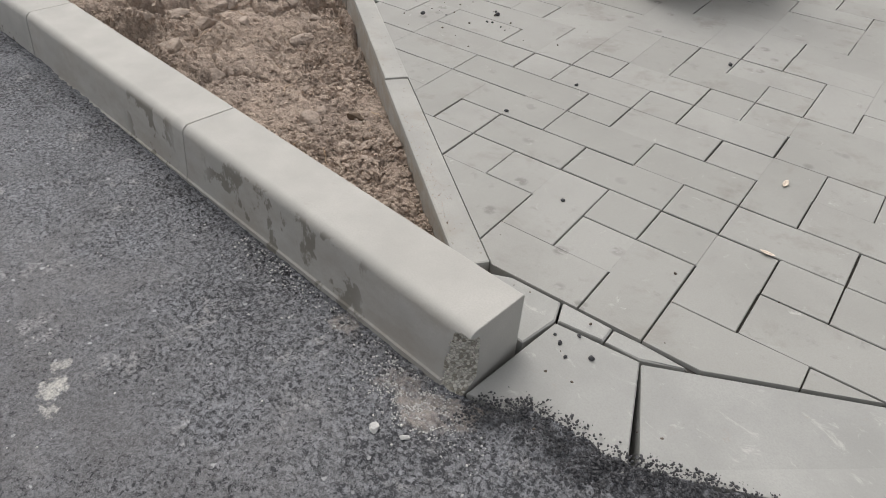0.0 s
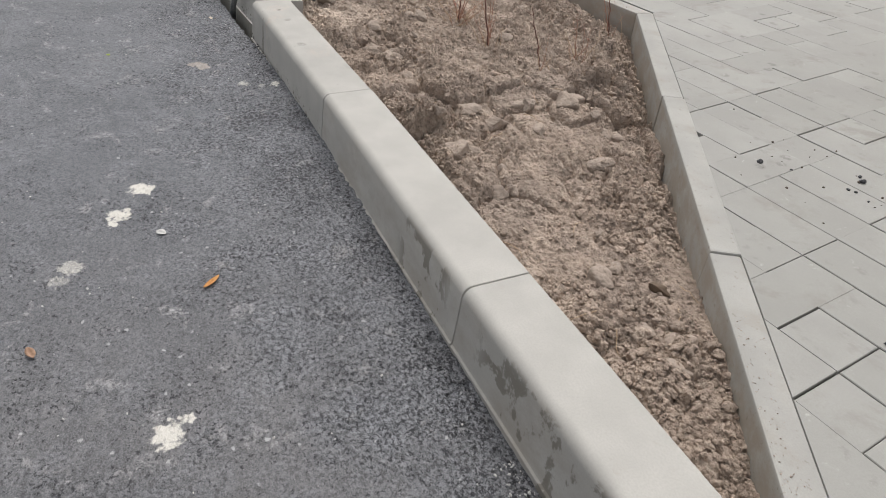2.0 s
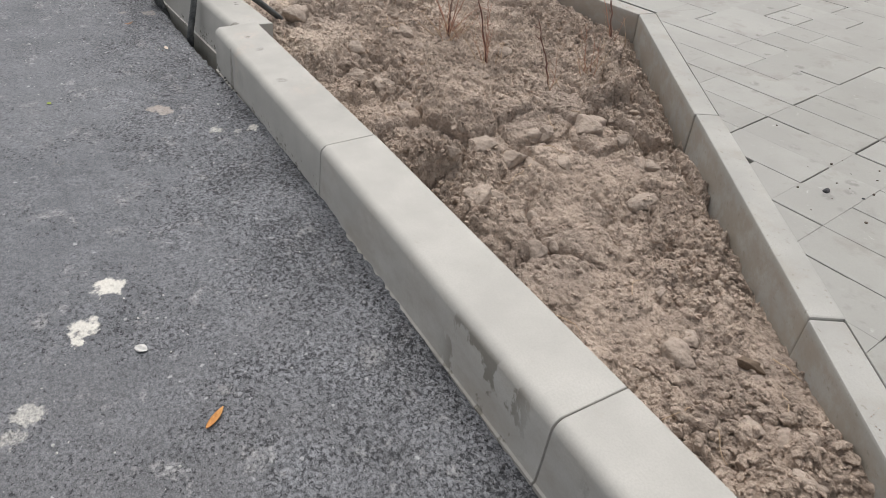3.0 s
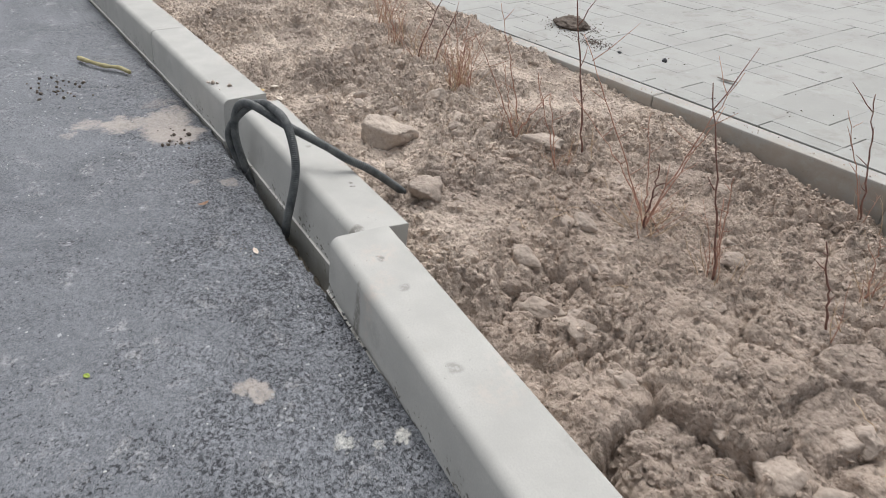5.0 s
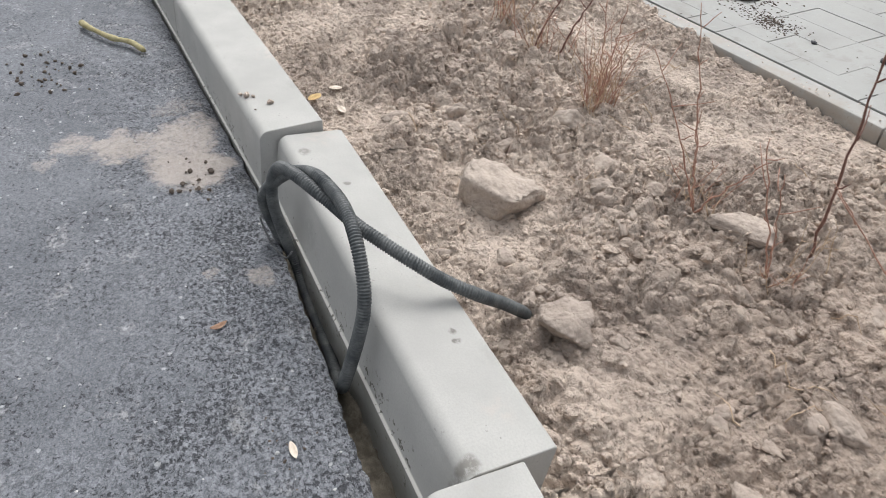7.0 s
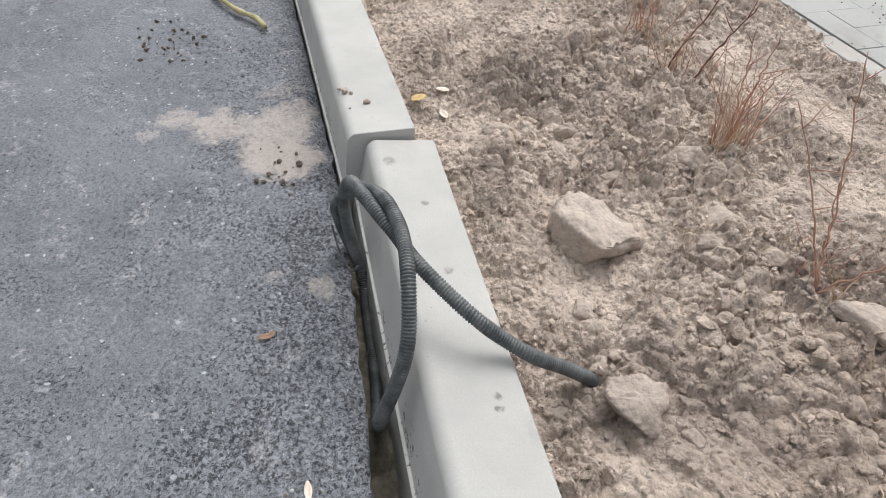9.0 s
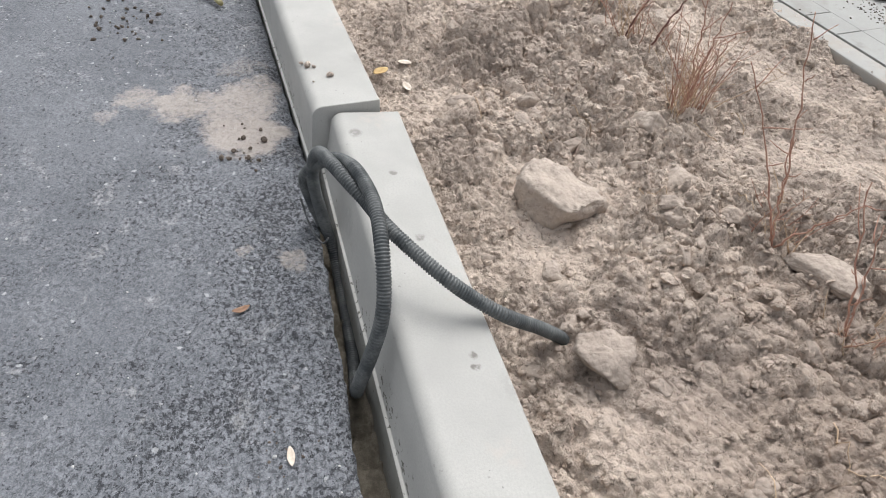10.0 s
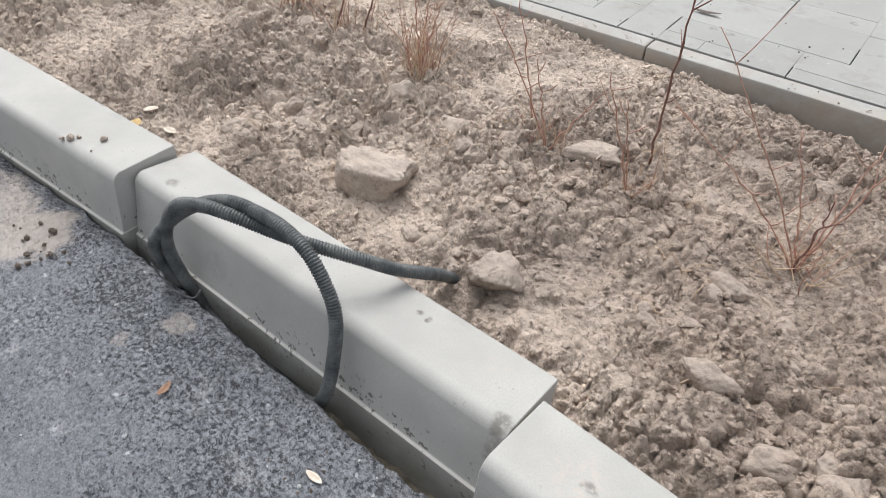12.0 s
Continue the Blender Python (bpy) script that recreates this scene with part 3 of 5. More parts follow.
ragged = np.where(X < -3.2, 1.0, 0.0) * np.clip((Y - (E - 0.03)) / 0.03, 0, 1)
Z = Z - ragged * (0.010 + 0.012 * fbm(X, Y, 0.03, 51, 3))
nx, ny = len(xs), len(tv)
verts = np.stack([X, Y, Z], -1).reshape(-1, 3)
low = np.stack([X[-1], Y[-1] - 0.006, np.full(nx, -0.17)], -1)
mid = np.stack([X[-1], Y[-1] + 0.006 * value_noise(X[-1], X[-1] * 0, 0.02, 61), np.full(nx, -0.05)], -1)
verts = np.concatenate([verts, mid, low])
idx = np.arange(nx * ny + 2 * nx).reshape(ny + 2, nx)
faces = np.stack([idx[:-1, :-1], idx[:-1, 1:], idx[1:, 1:], idx[1:, :-1]], -1).reshape(-1, 4)
tagged(new("road", from_arrays("road", verts.tolist(), faces.tolist(), asphalt_mat)), "dark grey fresh asphalt road with pale dust and sand stains", "road", kind="structure")

# ---------- planting soil ----------

def soil_z(x, y):
    base = np.interp(-x, [0.5, 1.4, 2.0, 2.5, 3.2, 4.2, 5.0, 6.0, 8.0], [-0.045, -0.058, -0.04, -0.02, 0.0, 0.02, 0.055, 0.085, 0.09])
    across = (y - kerb_back(x)) / np.maximum(edging_inner(x) - kerb_back(x), 0.05)
    mound = np.clip(across, 0, 1) * np.clip(1 - across, 0, 1) * 4
    base = base + mound * np.interp(-x, [0.6, 2.2, 3.2, 5.0], [0.0, 0.03, 0.062, 0.055])
    rim = np.clip(1 - (edging_inner(x) - y) / 0.22, 0, 1)
    base = base - 0.034 * rim * rim * np.interp(-x, [0.7, 1.6, 3.4, 4.1], [0.4, 1.0, 1.0, 0.1])
    base = base + rim * np.interp(-x, [0.6, 0.9, 1.3, 1.8, 2.4, 2.9, 3.2, 3.5, 4.1], [0.03, 0.062, 0.060, 0.025, -0.03, -0.02, -0.025, 0.015, 0.01])
    wx, wy = x + 0.035 * fbm(x, y, 0.12, 71, 3), y + 0.035 * fbm(x, y, 0.12, 72, 3)
    # trodden, nearly flat pads among broken ground; large cracked plates where the strip widens
    broken = (1 - 0.5 * rim) * (0.25 + 0.75 * np.clip(value_noise(x, y, 0.34, 73) * 3.0 + 0.55, 0, 1))
    open_ground = np.clip((y - kerb_back(x)) / 0.16, 0.15, 1)
    broken = broken * (0.45 + 0.55 * open_ground)
    plates = open_ground * np.clip(1.3 - ((x + 2.3) / 0.55) ** 2, 0, 1) * np.clip(broken * 1.4, 0.5, 1)
    fine = np.clip(fbm(x, y, 0.18, 76, 2) * 2.2 + 0.6, 0.15, 1)
    z = base + 0.024 * value_noise(x, y, 0.55, 74) + 0.018 * value_noise(x, y, 0.22, 75)
    z = z + broken * (0.024 * clods(wx, wy, 0.17, 88, 0.16) + 0.023 * clods(wx, wy, 0.095, 81, 0.22) + 0.018 * clods(wx, wy, 0.050, 82, 0.30))
    z = z + plates * 0.062 * (clods(wx, wy, 0.19, 90, 0.11) - 0.3)
    z = z - plates * 0.050 * cracks(wx, wy, 0.19, 90, 0.17) * np.clip(value_noise(x, y, 0.11, 92) * 3 + 0.8, 0, 1)
    z = z - broken * (0.011 * cracks(wx, wy, 0.095, 81, 0.20) + 0.009 * cracks(wx, wy, 0.050, 82, 0.30)) * np.clip(value_noise(x, y, 0.07, 93) * 4 + 0.7, 0, 1)
    z = z + fine * (0.019 * clods(wx, wy, 0.027, 83) + 0.010 * clods(x, y, 0.014, 84))
    return z - 0.040 + 0.006 * fbm(x, y, 0.04, 85, 3, 0.6)


xs = np.arange(-7.0, -0.56, 0.0050)
ts = np.linspace(0, 1, 320)
X, T = np.meshgrid(xs, ts)
lo, hi = kerb_back(X) - 0.05, edging_inner(X) + 0.03
Y = lo + T * np.maximum(hi - lo, 0.02)
Z = soil_z(X, Y)
nx, ny = len(xs), len(ts)
idx = np.arange(nx * ny).reshape(ny, nx)
faces = np.stack([idx[:-1, :-1], idx[:-1, 1:], idx[1:, 1:], idx[1:, :-1]], -1).reshape(-1, 4)
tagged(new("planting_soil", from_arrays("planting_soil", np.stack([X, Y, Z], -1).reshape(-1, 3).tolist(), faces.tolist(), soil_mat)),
       "dry cloddy light-brown soil between kerb and edging", "soil", kind="structure")


# loose fill at the bottom of the gap between asphalt and the sunken kerbstones
xs, ts = np.arange(-5.6, -3.30, 0.008), np.linspace(0, 1, 24)
X, T = np.meshgrid(xs, ts)
lo, hi = road_edge(X) - 0.03, kerb_back(X) - 0.10
Y = lo + T * np.maximum(hi - lo, 0.01)
Z = -0.112 + 0.02 * clods(X, Y, 0.04, 91) + 0.012 * fbm(X, Y, 0.05, 92, 3)
nx, ny = len(xs), len(ts)
idx = np.arange(nx * ny).reshape(ny, nx)
faces = np.stack([idx[:-1, :-1], idx[:-1, 1:], idx[1:, 1:], idx[1:, :-1]], -1).reshape(-1, 4)
tagged(new("gap_fill", from_arrays("gap_fill", np.stack([X, Y, Z], -1).reshape(-1, 3).tolist(), faces.tolist(), fill_mat)),
       "loose dark soil at the bottom of the gap beside the kerb", "soil", kind="structure")


def soil_at(x, y):
    return float(soil_z(np.array([x]), np.array([y]))[0])


# ---------- kerbstones ----------
def kerb_profile():
    """Across the stone: y from the back edge, z from the top."""
    pts = [(0.0, -0.30), (0.0, -0.003), (-0.003, 0.0), (-0.133, 0.0)]
    for k in range(1, 9):
        a = radians(90 - k * 9.6)
        pts.append((-0.133 - 0.0255 * math.cos(a), -0.028 + 0.028 * math.sin(a)))
    pts += [(-0.1640, -0.09), (-0.1705, -0.147), (-0.1715, -0.150), (-0.1765, -0.152), (-0.1770, -0.18), (-0.178, -0.30)]
    return pts


def kerbstone(length, chipped=False, seed=0):
    """A stone that runs from x = 0 to -length, its top back edge on the x axis."""
    prof = kerb_profile()
    if chipped:
        fine_prof = []
        for (a, b), (c, d) in zip(prof, prof[1:]):
            n = 1 + int(math.hypot(c - a, d - b) / 0.010)
            fine_prof += [(a + (c - a) * k / n, b + (d - b) * k / n) for k in range(n)]
        prof = fine_prof + [prof[-1]]
    cuts = [0.0, 0.0015] + ([0.0025 + 0.004 * k for k in range(1, 15)] if chipped else []) + [length * k / 8 for k in range(1, 8)] + [length - 0.0015, length]
    cuts = sorted(cuts)
    bm = bmesh.new()
    rings, broken = [], set()
    for c in cuts:
        end = min(c, length - c)
        inset = 0.0015 - min(end, 0.0015)
        ring = []
        for y, z in prof:
            yy, zz = y * (1 - inset / 0.09) - inset * 0.5, z - inset * (1 if z > -0.2 else 0)
            hit = False
            if chipped and c < 0.056 and -0.172 < z < -0.010:
                high = min(1.0, (z + 0.172) / 0.035, (-0.010 - z) / 0.012)
                depth = (0.046 - 0.85 * c) * high + 0.007 * noise.noise(Vector((c * 90, y * 90, z * 90))) * high
                limit = -0.1715 + depth
                if depth > 0.001 and yy < limit:
                    yy, hit = limit, True
            v = bm.verts.new((-c, yy, zz))
            if hit:
                broken.add(v)
            ring.append(v)
        rings.append(ring)
    for r, s in zip(rings, rings[1:]):
        for k in range(len(prof)):
            f = bm.faces.new((r[k], r[(k + 1) % len(prof)], s[(k + 1) % len(prof)], s[k]))
            f.smooth = True
            if sum(v in broken for v in f.verts) >= 2:
                f.material_index = 1
    bm.faces.new(rings[0][::-1]), bm.faces.new(rings[-1])
    bmesh.ops.recalc_face_normals(bm, faces=bm.faces)
    return bm


def kerb_mesh(name, bm, mats):
    me = bpy.data.meshes.new(name)
    bm.to_mesh(me)
    bm.free()
    for mm in mats:
        me.materials.append(mm)
    me.set_sharp_from_angle(angle=radians(38))
    return me


kerb_labels = ["light grey concrete kerbstone with a broken corner and damp marks", "light grey concrete kerbstone with damp marks at its joint",
               "light grey concrete kerbstone standing proud of its neighbour", "light grey concrete kerbstone set back and sunken, under a conduit",
               "light grey concrete kerbstone raised above its neighbour"]
for i, (x, y, z, turn, fall) in enumerate(KERB_TOPS):
    mat = (kerb_stained, kerb_joint_stained, kerb_smeared, kerb_smudged, kerb_mat)[min(i, 4)]
    bm = kerbstone(0.983 if i == 3 else 0.9975, i == 0)
    scar = None
    if i == 0:
        scar = bm.copy()
        bmesh.ops.delete(scar, geom=[f for f in scar.faces if f.material_index == 0], context="FACES")
        bmesh.ops.delete(bm, geom=[f for f in bm.faces if f.material_index == 1], context="FACES")
        for f in scar.faces:
            f.material_index = 0
    ob = new("kerbstone", kerb_mesh("kerbstone", bm, [mat]))
    if scar:
        part("broken_corner", scar, broken_mat, ob, "rough broken corner showing pale aggregate")
    ob.matrix_world = Matrix.Translation((x, y, z)) @ Euler((radians(-6.0 if i == 3 else 0.0), math.atan(fall), radians(turn - 180))).to_matrix().to_4x4()
    tagged(ob, kerb_labels[min(i, 4)], "kerbstone", "kerbstones along the road")


# ---------- edging stones ----------
def edging_stone(length, mitre=0):
    """mitre: which end (-1 or 1) is cut on the slant to meet the next row."""
    bm = bmesh.new()
    box(bm, -length / 2, length / 2, -0.04, 0.04, -0.20, 0.0, 0.006)
    for v in bm.verts:
        if mitre and v.co.x * mitre > 0:
            v.co.x += mitre * (0.04 - v.co.y) * 0.34
        v.co += Vector((0, 0.0012 * noise.noise(v.co * 9), 0))
    return bm


def put_edging(a, b, lift, side, label, mitre=0, mat=border_mat):
    """One edging stone; a to b is its inner top edge, the stone lies to the given side."""
    a, b = Vector(a), Vector(b)
    d = b - a
    n = Vector((-d.y, d.x)).normalized() * side
    c = (a + b) / 2 + n * 0.04
    ob = thing("edging_stone", edging_stone(d.length - 0.004, mitre), mat, label, "edging stone", "edging stones round the planting strip")
    za, zb = pave_z(*a) + lift, pave_z(*b) + lift
    ob.matrix_world = Matrix.Translation((c.x, c.y, (za + zb) / 2)) @ Euler((0, -math.atan2(zb - za, d.length), math.atan2(d.y, d.x))).to_matrix().to_4x4()


da = Vector((math.cos(EDGE_A), math.sin(EDGE_A)))
ca = Vector(CORNER)
for k, (s, e) in enumerate([(0.0, 0.985), (0.985, 1.955), (1.955, 2.893)]):
    shift = Vector((da.y, -da.x)) * (0.0, 0.003, 0.0)[k]
    put_edging(ca - da * e + shift, ca - da * s + shift, (0.002, 0.004, 0.001)[k], -1, "light grey concrete edging stone between soil and paving", 0 if k else 1)
db = Vector((math.cos(EDGE_B), math.sin(EDGE_B)))
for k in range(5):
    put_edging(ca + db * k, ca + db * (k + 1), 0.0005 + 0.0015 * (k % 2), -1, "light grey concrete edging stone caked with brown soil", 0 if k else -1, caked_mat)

# ---------- corrugated conduit ----------
LOOP = [(-3.716, 1.262, -0.075), (-3.712, 1.222, -0.012), (-3.698, 1.158, 0.055), (-3.678, 1.081, 0.125), (-3.698, 1.026, 0.156), (-3.718, 0.978, 0.192), (-3.765, 0.931, 0.216), (-3.815, 0.893, 0.232),
        (-3.870, 0.866, 0.241), (-3.905, 0.841, 0.256), (-3.960, 0.812, 0.264), (-4.03, 0.793, 0.235), (-4.070, 0.779, 0.165), (-4.090, 0.782, 0.08), (-4.066, 0.805, -0.045), (-3.98, 0.814, -0.092),
        (-3.82, 0.822, -0.096), (-3.705, 0.820, -0.064), (-3.660, 0.824, 0.015), (-3.664, 0.850, 0.10), (-3.676, 0.866, 0.155), (-3.701, 0.874, 0.198), (-3.750, 0.877, 0.246), (-3.815, 0.877, 0.264),
        (-3.882, 0.868, 0.266), (-3.945, 0.846, 0.266), (-4.025, 0.808, 0.222), (-4.095, 0.764, 0.135), (-4.116, 0.768, 0.06), (-4.100, 0.796, -0.03)]
line = spline(LOOP, 0.0014)
bm = bmesh.new()
tube(bm, line, [0.0131 if k % 4 in (0, 1) else 0.0113 for k in range(len(line))], 10)
conduit = thing("conduit", bm, conduit_mat, "black corrugated plastic conduit looped over the sunken kerbstone", "cable conduit")
conduit.data.polygons.foreach_set("use_smooth", [True] * len(conduit.data.polygons))
bm = bmesh.new()
wire = spline([(-4.116, 0.748, 0.062), (-4.105, 0.754, 0.03), (-4.08, 0.765, 0.0), (-4.045, 0.785, -0.01), (-4.03, 0.80, 0.02)], 0.006)
tube(bm, wire, [0.0022] * len(wire), 6)
part("pull_wire", bm, wire_mat, conduit, "thin grey pull wire at the conduit's end", True)


# ---------- rocks and clods ----------
def rock(size, seed, level=3, angular=0.5):
    r = random.Random(seed)
    bm = bmesh.new()
    bmesh.ops.create_icosphere(bm, subdivisions=level, radius=1.0)
    block = angular > 0.75
    planes = []
    for _ in range(5 if block else 13):
        d = Vector((r.uniform(-1, 1), r.uniform(-1, 1), r.uniform(-0.8, 1))).normalized()
        planes.append((d, r.uniform(0.72, 0.95) if block else r.uniform(0.50, 0.80)))
    off = Vector((r.uniform(-9, 9), r.uniform(-9, 9), r.uniform(-9, 9)))
    for v in bm.verts:
        p = v.co.copy()
        if block:
            p /= (abs(p.x) ** 5 + abs(p.y) ** 5 + abs(p.z) ** 5) ** 0.2
            p *= 0.86
        for d, h in planes:
            k = p.dot(d)
            if k > h:
                p -= d * (k - h) * (0.6 + 0.4 * angular)
        p *= 1 + 0.16 * noise.noise(p * 1.3 + off) + 0.08 * noise.noise(p * 3.5 + off) - 0.09 * abs(noise.noise(p * 6 + off)) + 0.05 * noise.noise(p * 13 + off) + 0.03 * noise.noise(p * 27 + off)
        v.co = Vector((p.x * size[0], p.y * size[1], p.z * size[2]))
    return bm


def broken_lump(size, seed, points=13, soften=1, blocky=False):
    """An angular clod: a hull of scattered points, its faces roughened."""
    r = random.Random(seed)
    bm = bmesh.new()
    for _ in range(points):
        d = Vector((r.gauss(0, 1), r.gauss(0, 1), r.gauss(0, 1))).normalized() * r.uniform(0.8, 1.05)
        if blocky:
            d = Vector((d.x * 1.5, d.y * 1.5, d.z * 1.6))
        bm.verts.new((max(-0.8, min(0.8, d.x)), max(-0.8, min(0.8, d.y)), max(-0.7, min(0.62, d.z))) if blocky else d * 0.82)
    hull = bmesh.ops.convex_hull(bm, input=bm.verts)
    loose = [g for g in hull["geom_unused"] + hull["geom_interior"] if isinstance(g, bmesh.types.BMVert)]
    bmesh.ops.delete(bm, geom=list(set(loose)), context="VERTS")
    bmesh.ops.subdivide_edges(bm, edges=bm.edges, cuts=7 if size[0] > 0.04 else 4, use_grid_fill=True)
    off = Vector((r.uniform(-9, 9), r.uniform(-9, 9), r.uniform(-9, 9)))
    for _ in range(soften):
        bmesh.ops.smooth_vert(bm, verts=bm.verts, factor=0.5, use_axis_x=True, use_axis_y=True, use_axis_z=True)
    bmesh.ops.recalc_face_normals(bm, faces=bm.faces)
    for v in bm.verts:
        p = v.co
        k = 1 + 0.17 * noise.noise(p * 2 + off) - 0.14 * abs(noise.noise(p * 4.5 + off)) + 0.06 * noise.noise(p * 9 + off) + 0.02 * noise.noise(p * 19 + off)
        v.co = Vector((p.x * size[0], p.y * size[1], p.z * size[2])) * k
    return bm


def put_rock(name, x, y, size, seed, mat, label, category, turn=0, sink=0.45, group="", angular=0.5, tip=0):
    ob = thing(name, broken_lump(size, seed, 17, 2, True) if angular >= 0.9 else broken_lump(size, seed, 15, 2), mat, label, category, group, smooth=True)
    ob.matrix_world = pose(x, y, soil_at(x, y) + size[2] * (1 - sink) - 0.012, tip, tip * 0.7, turn)
    return ob


put_rock("rubble_stone", -4.075, 1.312, (0.108, 0.096, 0.094), 6, rubble_mat, "pale angular lump of concrete rubble on the soil", "rubble", 25, 0.60, angular=0.95)
put_rock("rubble_stone", -3.625, 1.250, (0.066, 0.058, 0.066), 9, clod_mat, "pale lump of rubble beside the buried conduit end", "rubble", 60, 0.58, angular=0.9)
put_rock("rubble_stone", -3.74, 1.755, (0.090, 0.044, 0.028), 15, rubble_mat, "flat pale stone lying on the soil", "rubble", 35, 0.4, angular=0.9)
put_rock("rubble_stone", -1.372, 1.468, (0.045, 0.036, 0.028), 17, simple("dark_clay", (0.13, 0.095, 0.07), (0.2, 0.15, 0.11), 30), "dark rounded clay lump in the soil", "soil clod", 20, 0.4)
put_rock("rubble_stone", -4.30, 1.62, (0.075, 0.062, 0.056), 23, rubble_mat, "pale grey stone half sunk in the soil", "rubble", 70, 0.4, angular=0.8)
for x, y, w in ((-3.735, 1.225, 0.034), (-3.69, 1.262, 0.030), (-3.75, 1.265, 0.026)):
    put_rock("soil_clod", x, y, (w, w * 0.8, w * 0.62), 90 + int(w * 1000), clod_mat, "dry lump of soil over the buried conduit end", "soil clod", w * 4000, 0.7, "clods in the planting strip", 0.72)
# the larger clods, stretch by stretch: place and size
CLODS_A = [(-2.42, 1.645, 0.075), (-2.37, 1.835, 0.1), (-2.36, 1.49, 0.08), (-1.97, 1.7, 0.06), (-1.94, 1.29, 0.05), (-1.5, 1.376, 0.06)]
CLODS_B = [(-2.15, 1.85, 0.045), (-3.45, 1.85, 0.045), (-3.351, 1.409, 0.038), (-3.269, 1.591, 0.061), (-3.13, 1.58, 0.043), (-3.179, 1.334, 0.051), (-3.308, 1.23, 0.043), (-3.231, 1.238, 0.041), (-3.174, 1.193, 0.028),
    (-3.014, 1.285, 0.064), (-2.903, 1.319, 0.055), (-2.988, 1.422, 0.047), (-3.061, 1.614, 0.024), (-3.276, 1.459, 0.033), (-3.175, 1.666, 0.046), (-3.836, 1.5, 0.033), (-3.861, 1.558, 0.029), (-3.789, 1.661, 0.043),
    (-3.592, 1.638, 0.034)]
CLODS_C = [(-3.459, 1.657, 0.032), (-3.657, 1.149, 0.036), (-3.645, 1.096, 0.02), (-3.958, 1.109, 0.047), (-4.081, 1.601, 0.065), (-3.367, 1.432, 0.028), (-2.417, 1.419, 0.075), (-2.415, 1.674, 0.07), (-2.382, 1.859, 0.07),
    (-2.184, 1.269, 0.07), (-2.297, 1.548, 0.06), (-3.216, 1.267, 0.06), (-2.942, 1.343, 0.05), (-2.446, 1.261, 0.05), (-2.674, 1.551, 0.045), (-2.724, 1.311, 0.05), (-2.265, 1.08, 0.05), (-2.228, 1.614, 0.05),
    (-3.95, 1.55, 0.045), (-4.45, 1.35, 0.04), (-3.05, 1.95, 0.04)]
CLODS = CLODS_A + CLODS_B + CLODS_C
rc = random.Random(31)
for _ in range(70):
    x = rc.uniform(-5.4, -1.0)
    b, e = float(kerb_back(np.array([x]))[0]), float(edging_inner(np.array([x]))[0])
    CLODS.append((x, b + rc.uniform(0.14, 0.86) * (e - b), rc.choice((0.024, 0.03, 0.036, 0.044))))
for k, (x, y, s) in enumerate(CLODS):
    r = random.Random(100 + k)
    s *= 1.25
    put_rock("soil_clod", x, y, (s * r.uniform(0.85, 1.25), s * r.uniform(0.65, 0.95), s * r.uniform(0.50, 0.70)), 200 + k, clod_mat, "dry light-brown lump of clay soil", "soil clod", r.uniform(0, 360), 0.90 if s < 0.055 else 1.05, "clods in the planting strip", 0.72, r.uniform(-14, 14))


def scatter(name, places, mat, label, category, seed, kind="stuff", level=1):
    """Many small angular grains joined in one mesh: places are (x, y, z, size)."""
    r = np.random.RandomState(seed)
    shapes = []
    for k in range(10):
        bm = rock((1, r.uniform(0.6, 0.95), r.uniform(0.5, 0.8)), seed * 31 + k, level, 0.7)
        bm.verts.index_update()
        shapes.append((np.array([v.co[:] for v in bm.verts]), np.array([[v.index for v in f.verts] for f in bm.faces])))
        bm.free()
    vs, fs, base = [], [], 0
    for x, y, z, s in places:
        v, f = shapes[r.randint(10)]
        a, b = r.uniform(0, 6.28), r.uniform(-0.6, 0.6)
        ca_, sa_, cb_, sb_ = math.cos(a), math.sin(a), math.cos(b), math.sin(b)
        m = np.array([[ca_, -sa_, 0], [sa_, ca_, 0], [0, 0, 1]]) @ np.array([[1, 0, 0], [0, cb_, -sb_], [0, sb_, cb_]])
        vs.append(v @ m.T * s + (x, y, z))
        fs.append(f + base)
        base += len(v)
    me = from_arrays(name, np.concatenate(vs).tolist(), np.concatenate(fs).tolist(), mat, False)
    return tagged(new(name, me), label, category, kind=kind)


r = np.random.RandomState(5)
px = r.uniform(-6.6, -0.75, 42000)
pt = r.uniform(0.02, 0.98, 42000)
py = kerb_back(px) + pt * np.maximum(edging_inner(px) - kerb_back(px), 0.02)
heaped = np.clip(value_noise(px, py, 0.34, 73) * 3.0 + 0.55, 0, 1) * 0.7 + np.clip(fbm(px, py, 0.10, 78, 2) * 2.5 + 0.4, 0, 1) * 0.5
keep = r.uniform(0, 1, 42000) < heaped + 0.08
px, py = px[keep], py[keep]
ps = 0.0030 + 0.0115 * r.uniform(0, 1, len(px)) ** 2.6
pz = soil_z(px, py) + ps * 0.05
scatter("soil_crumbs", list(zip(px, py, pz, ps)), crumb_mat, "loose dry crumbs of light-brown soil", "soil crumbs", 7)

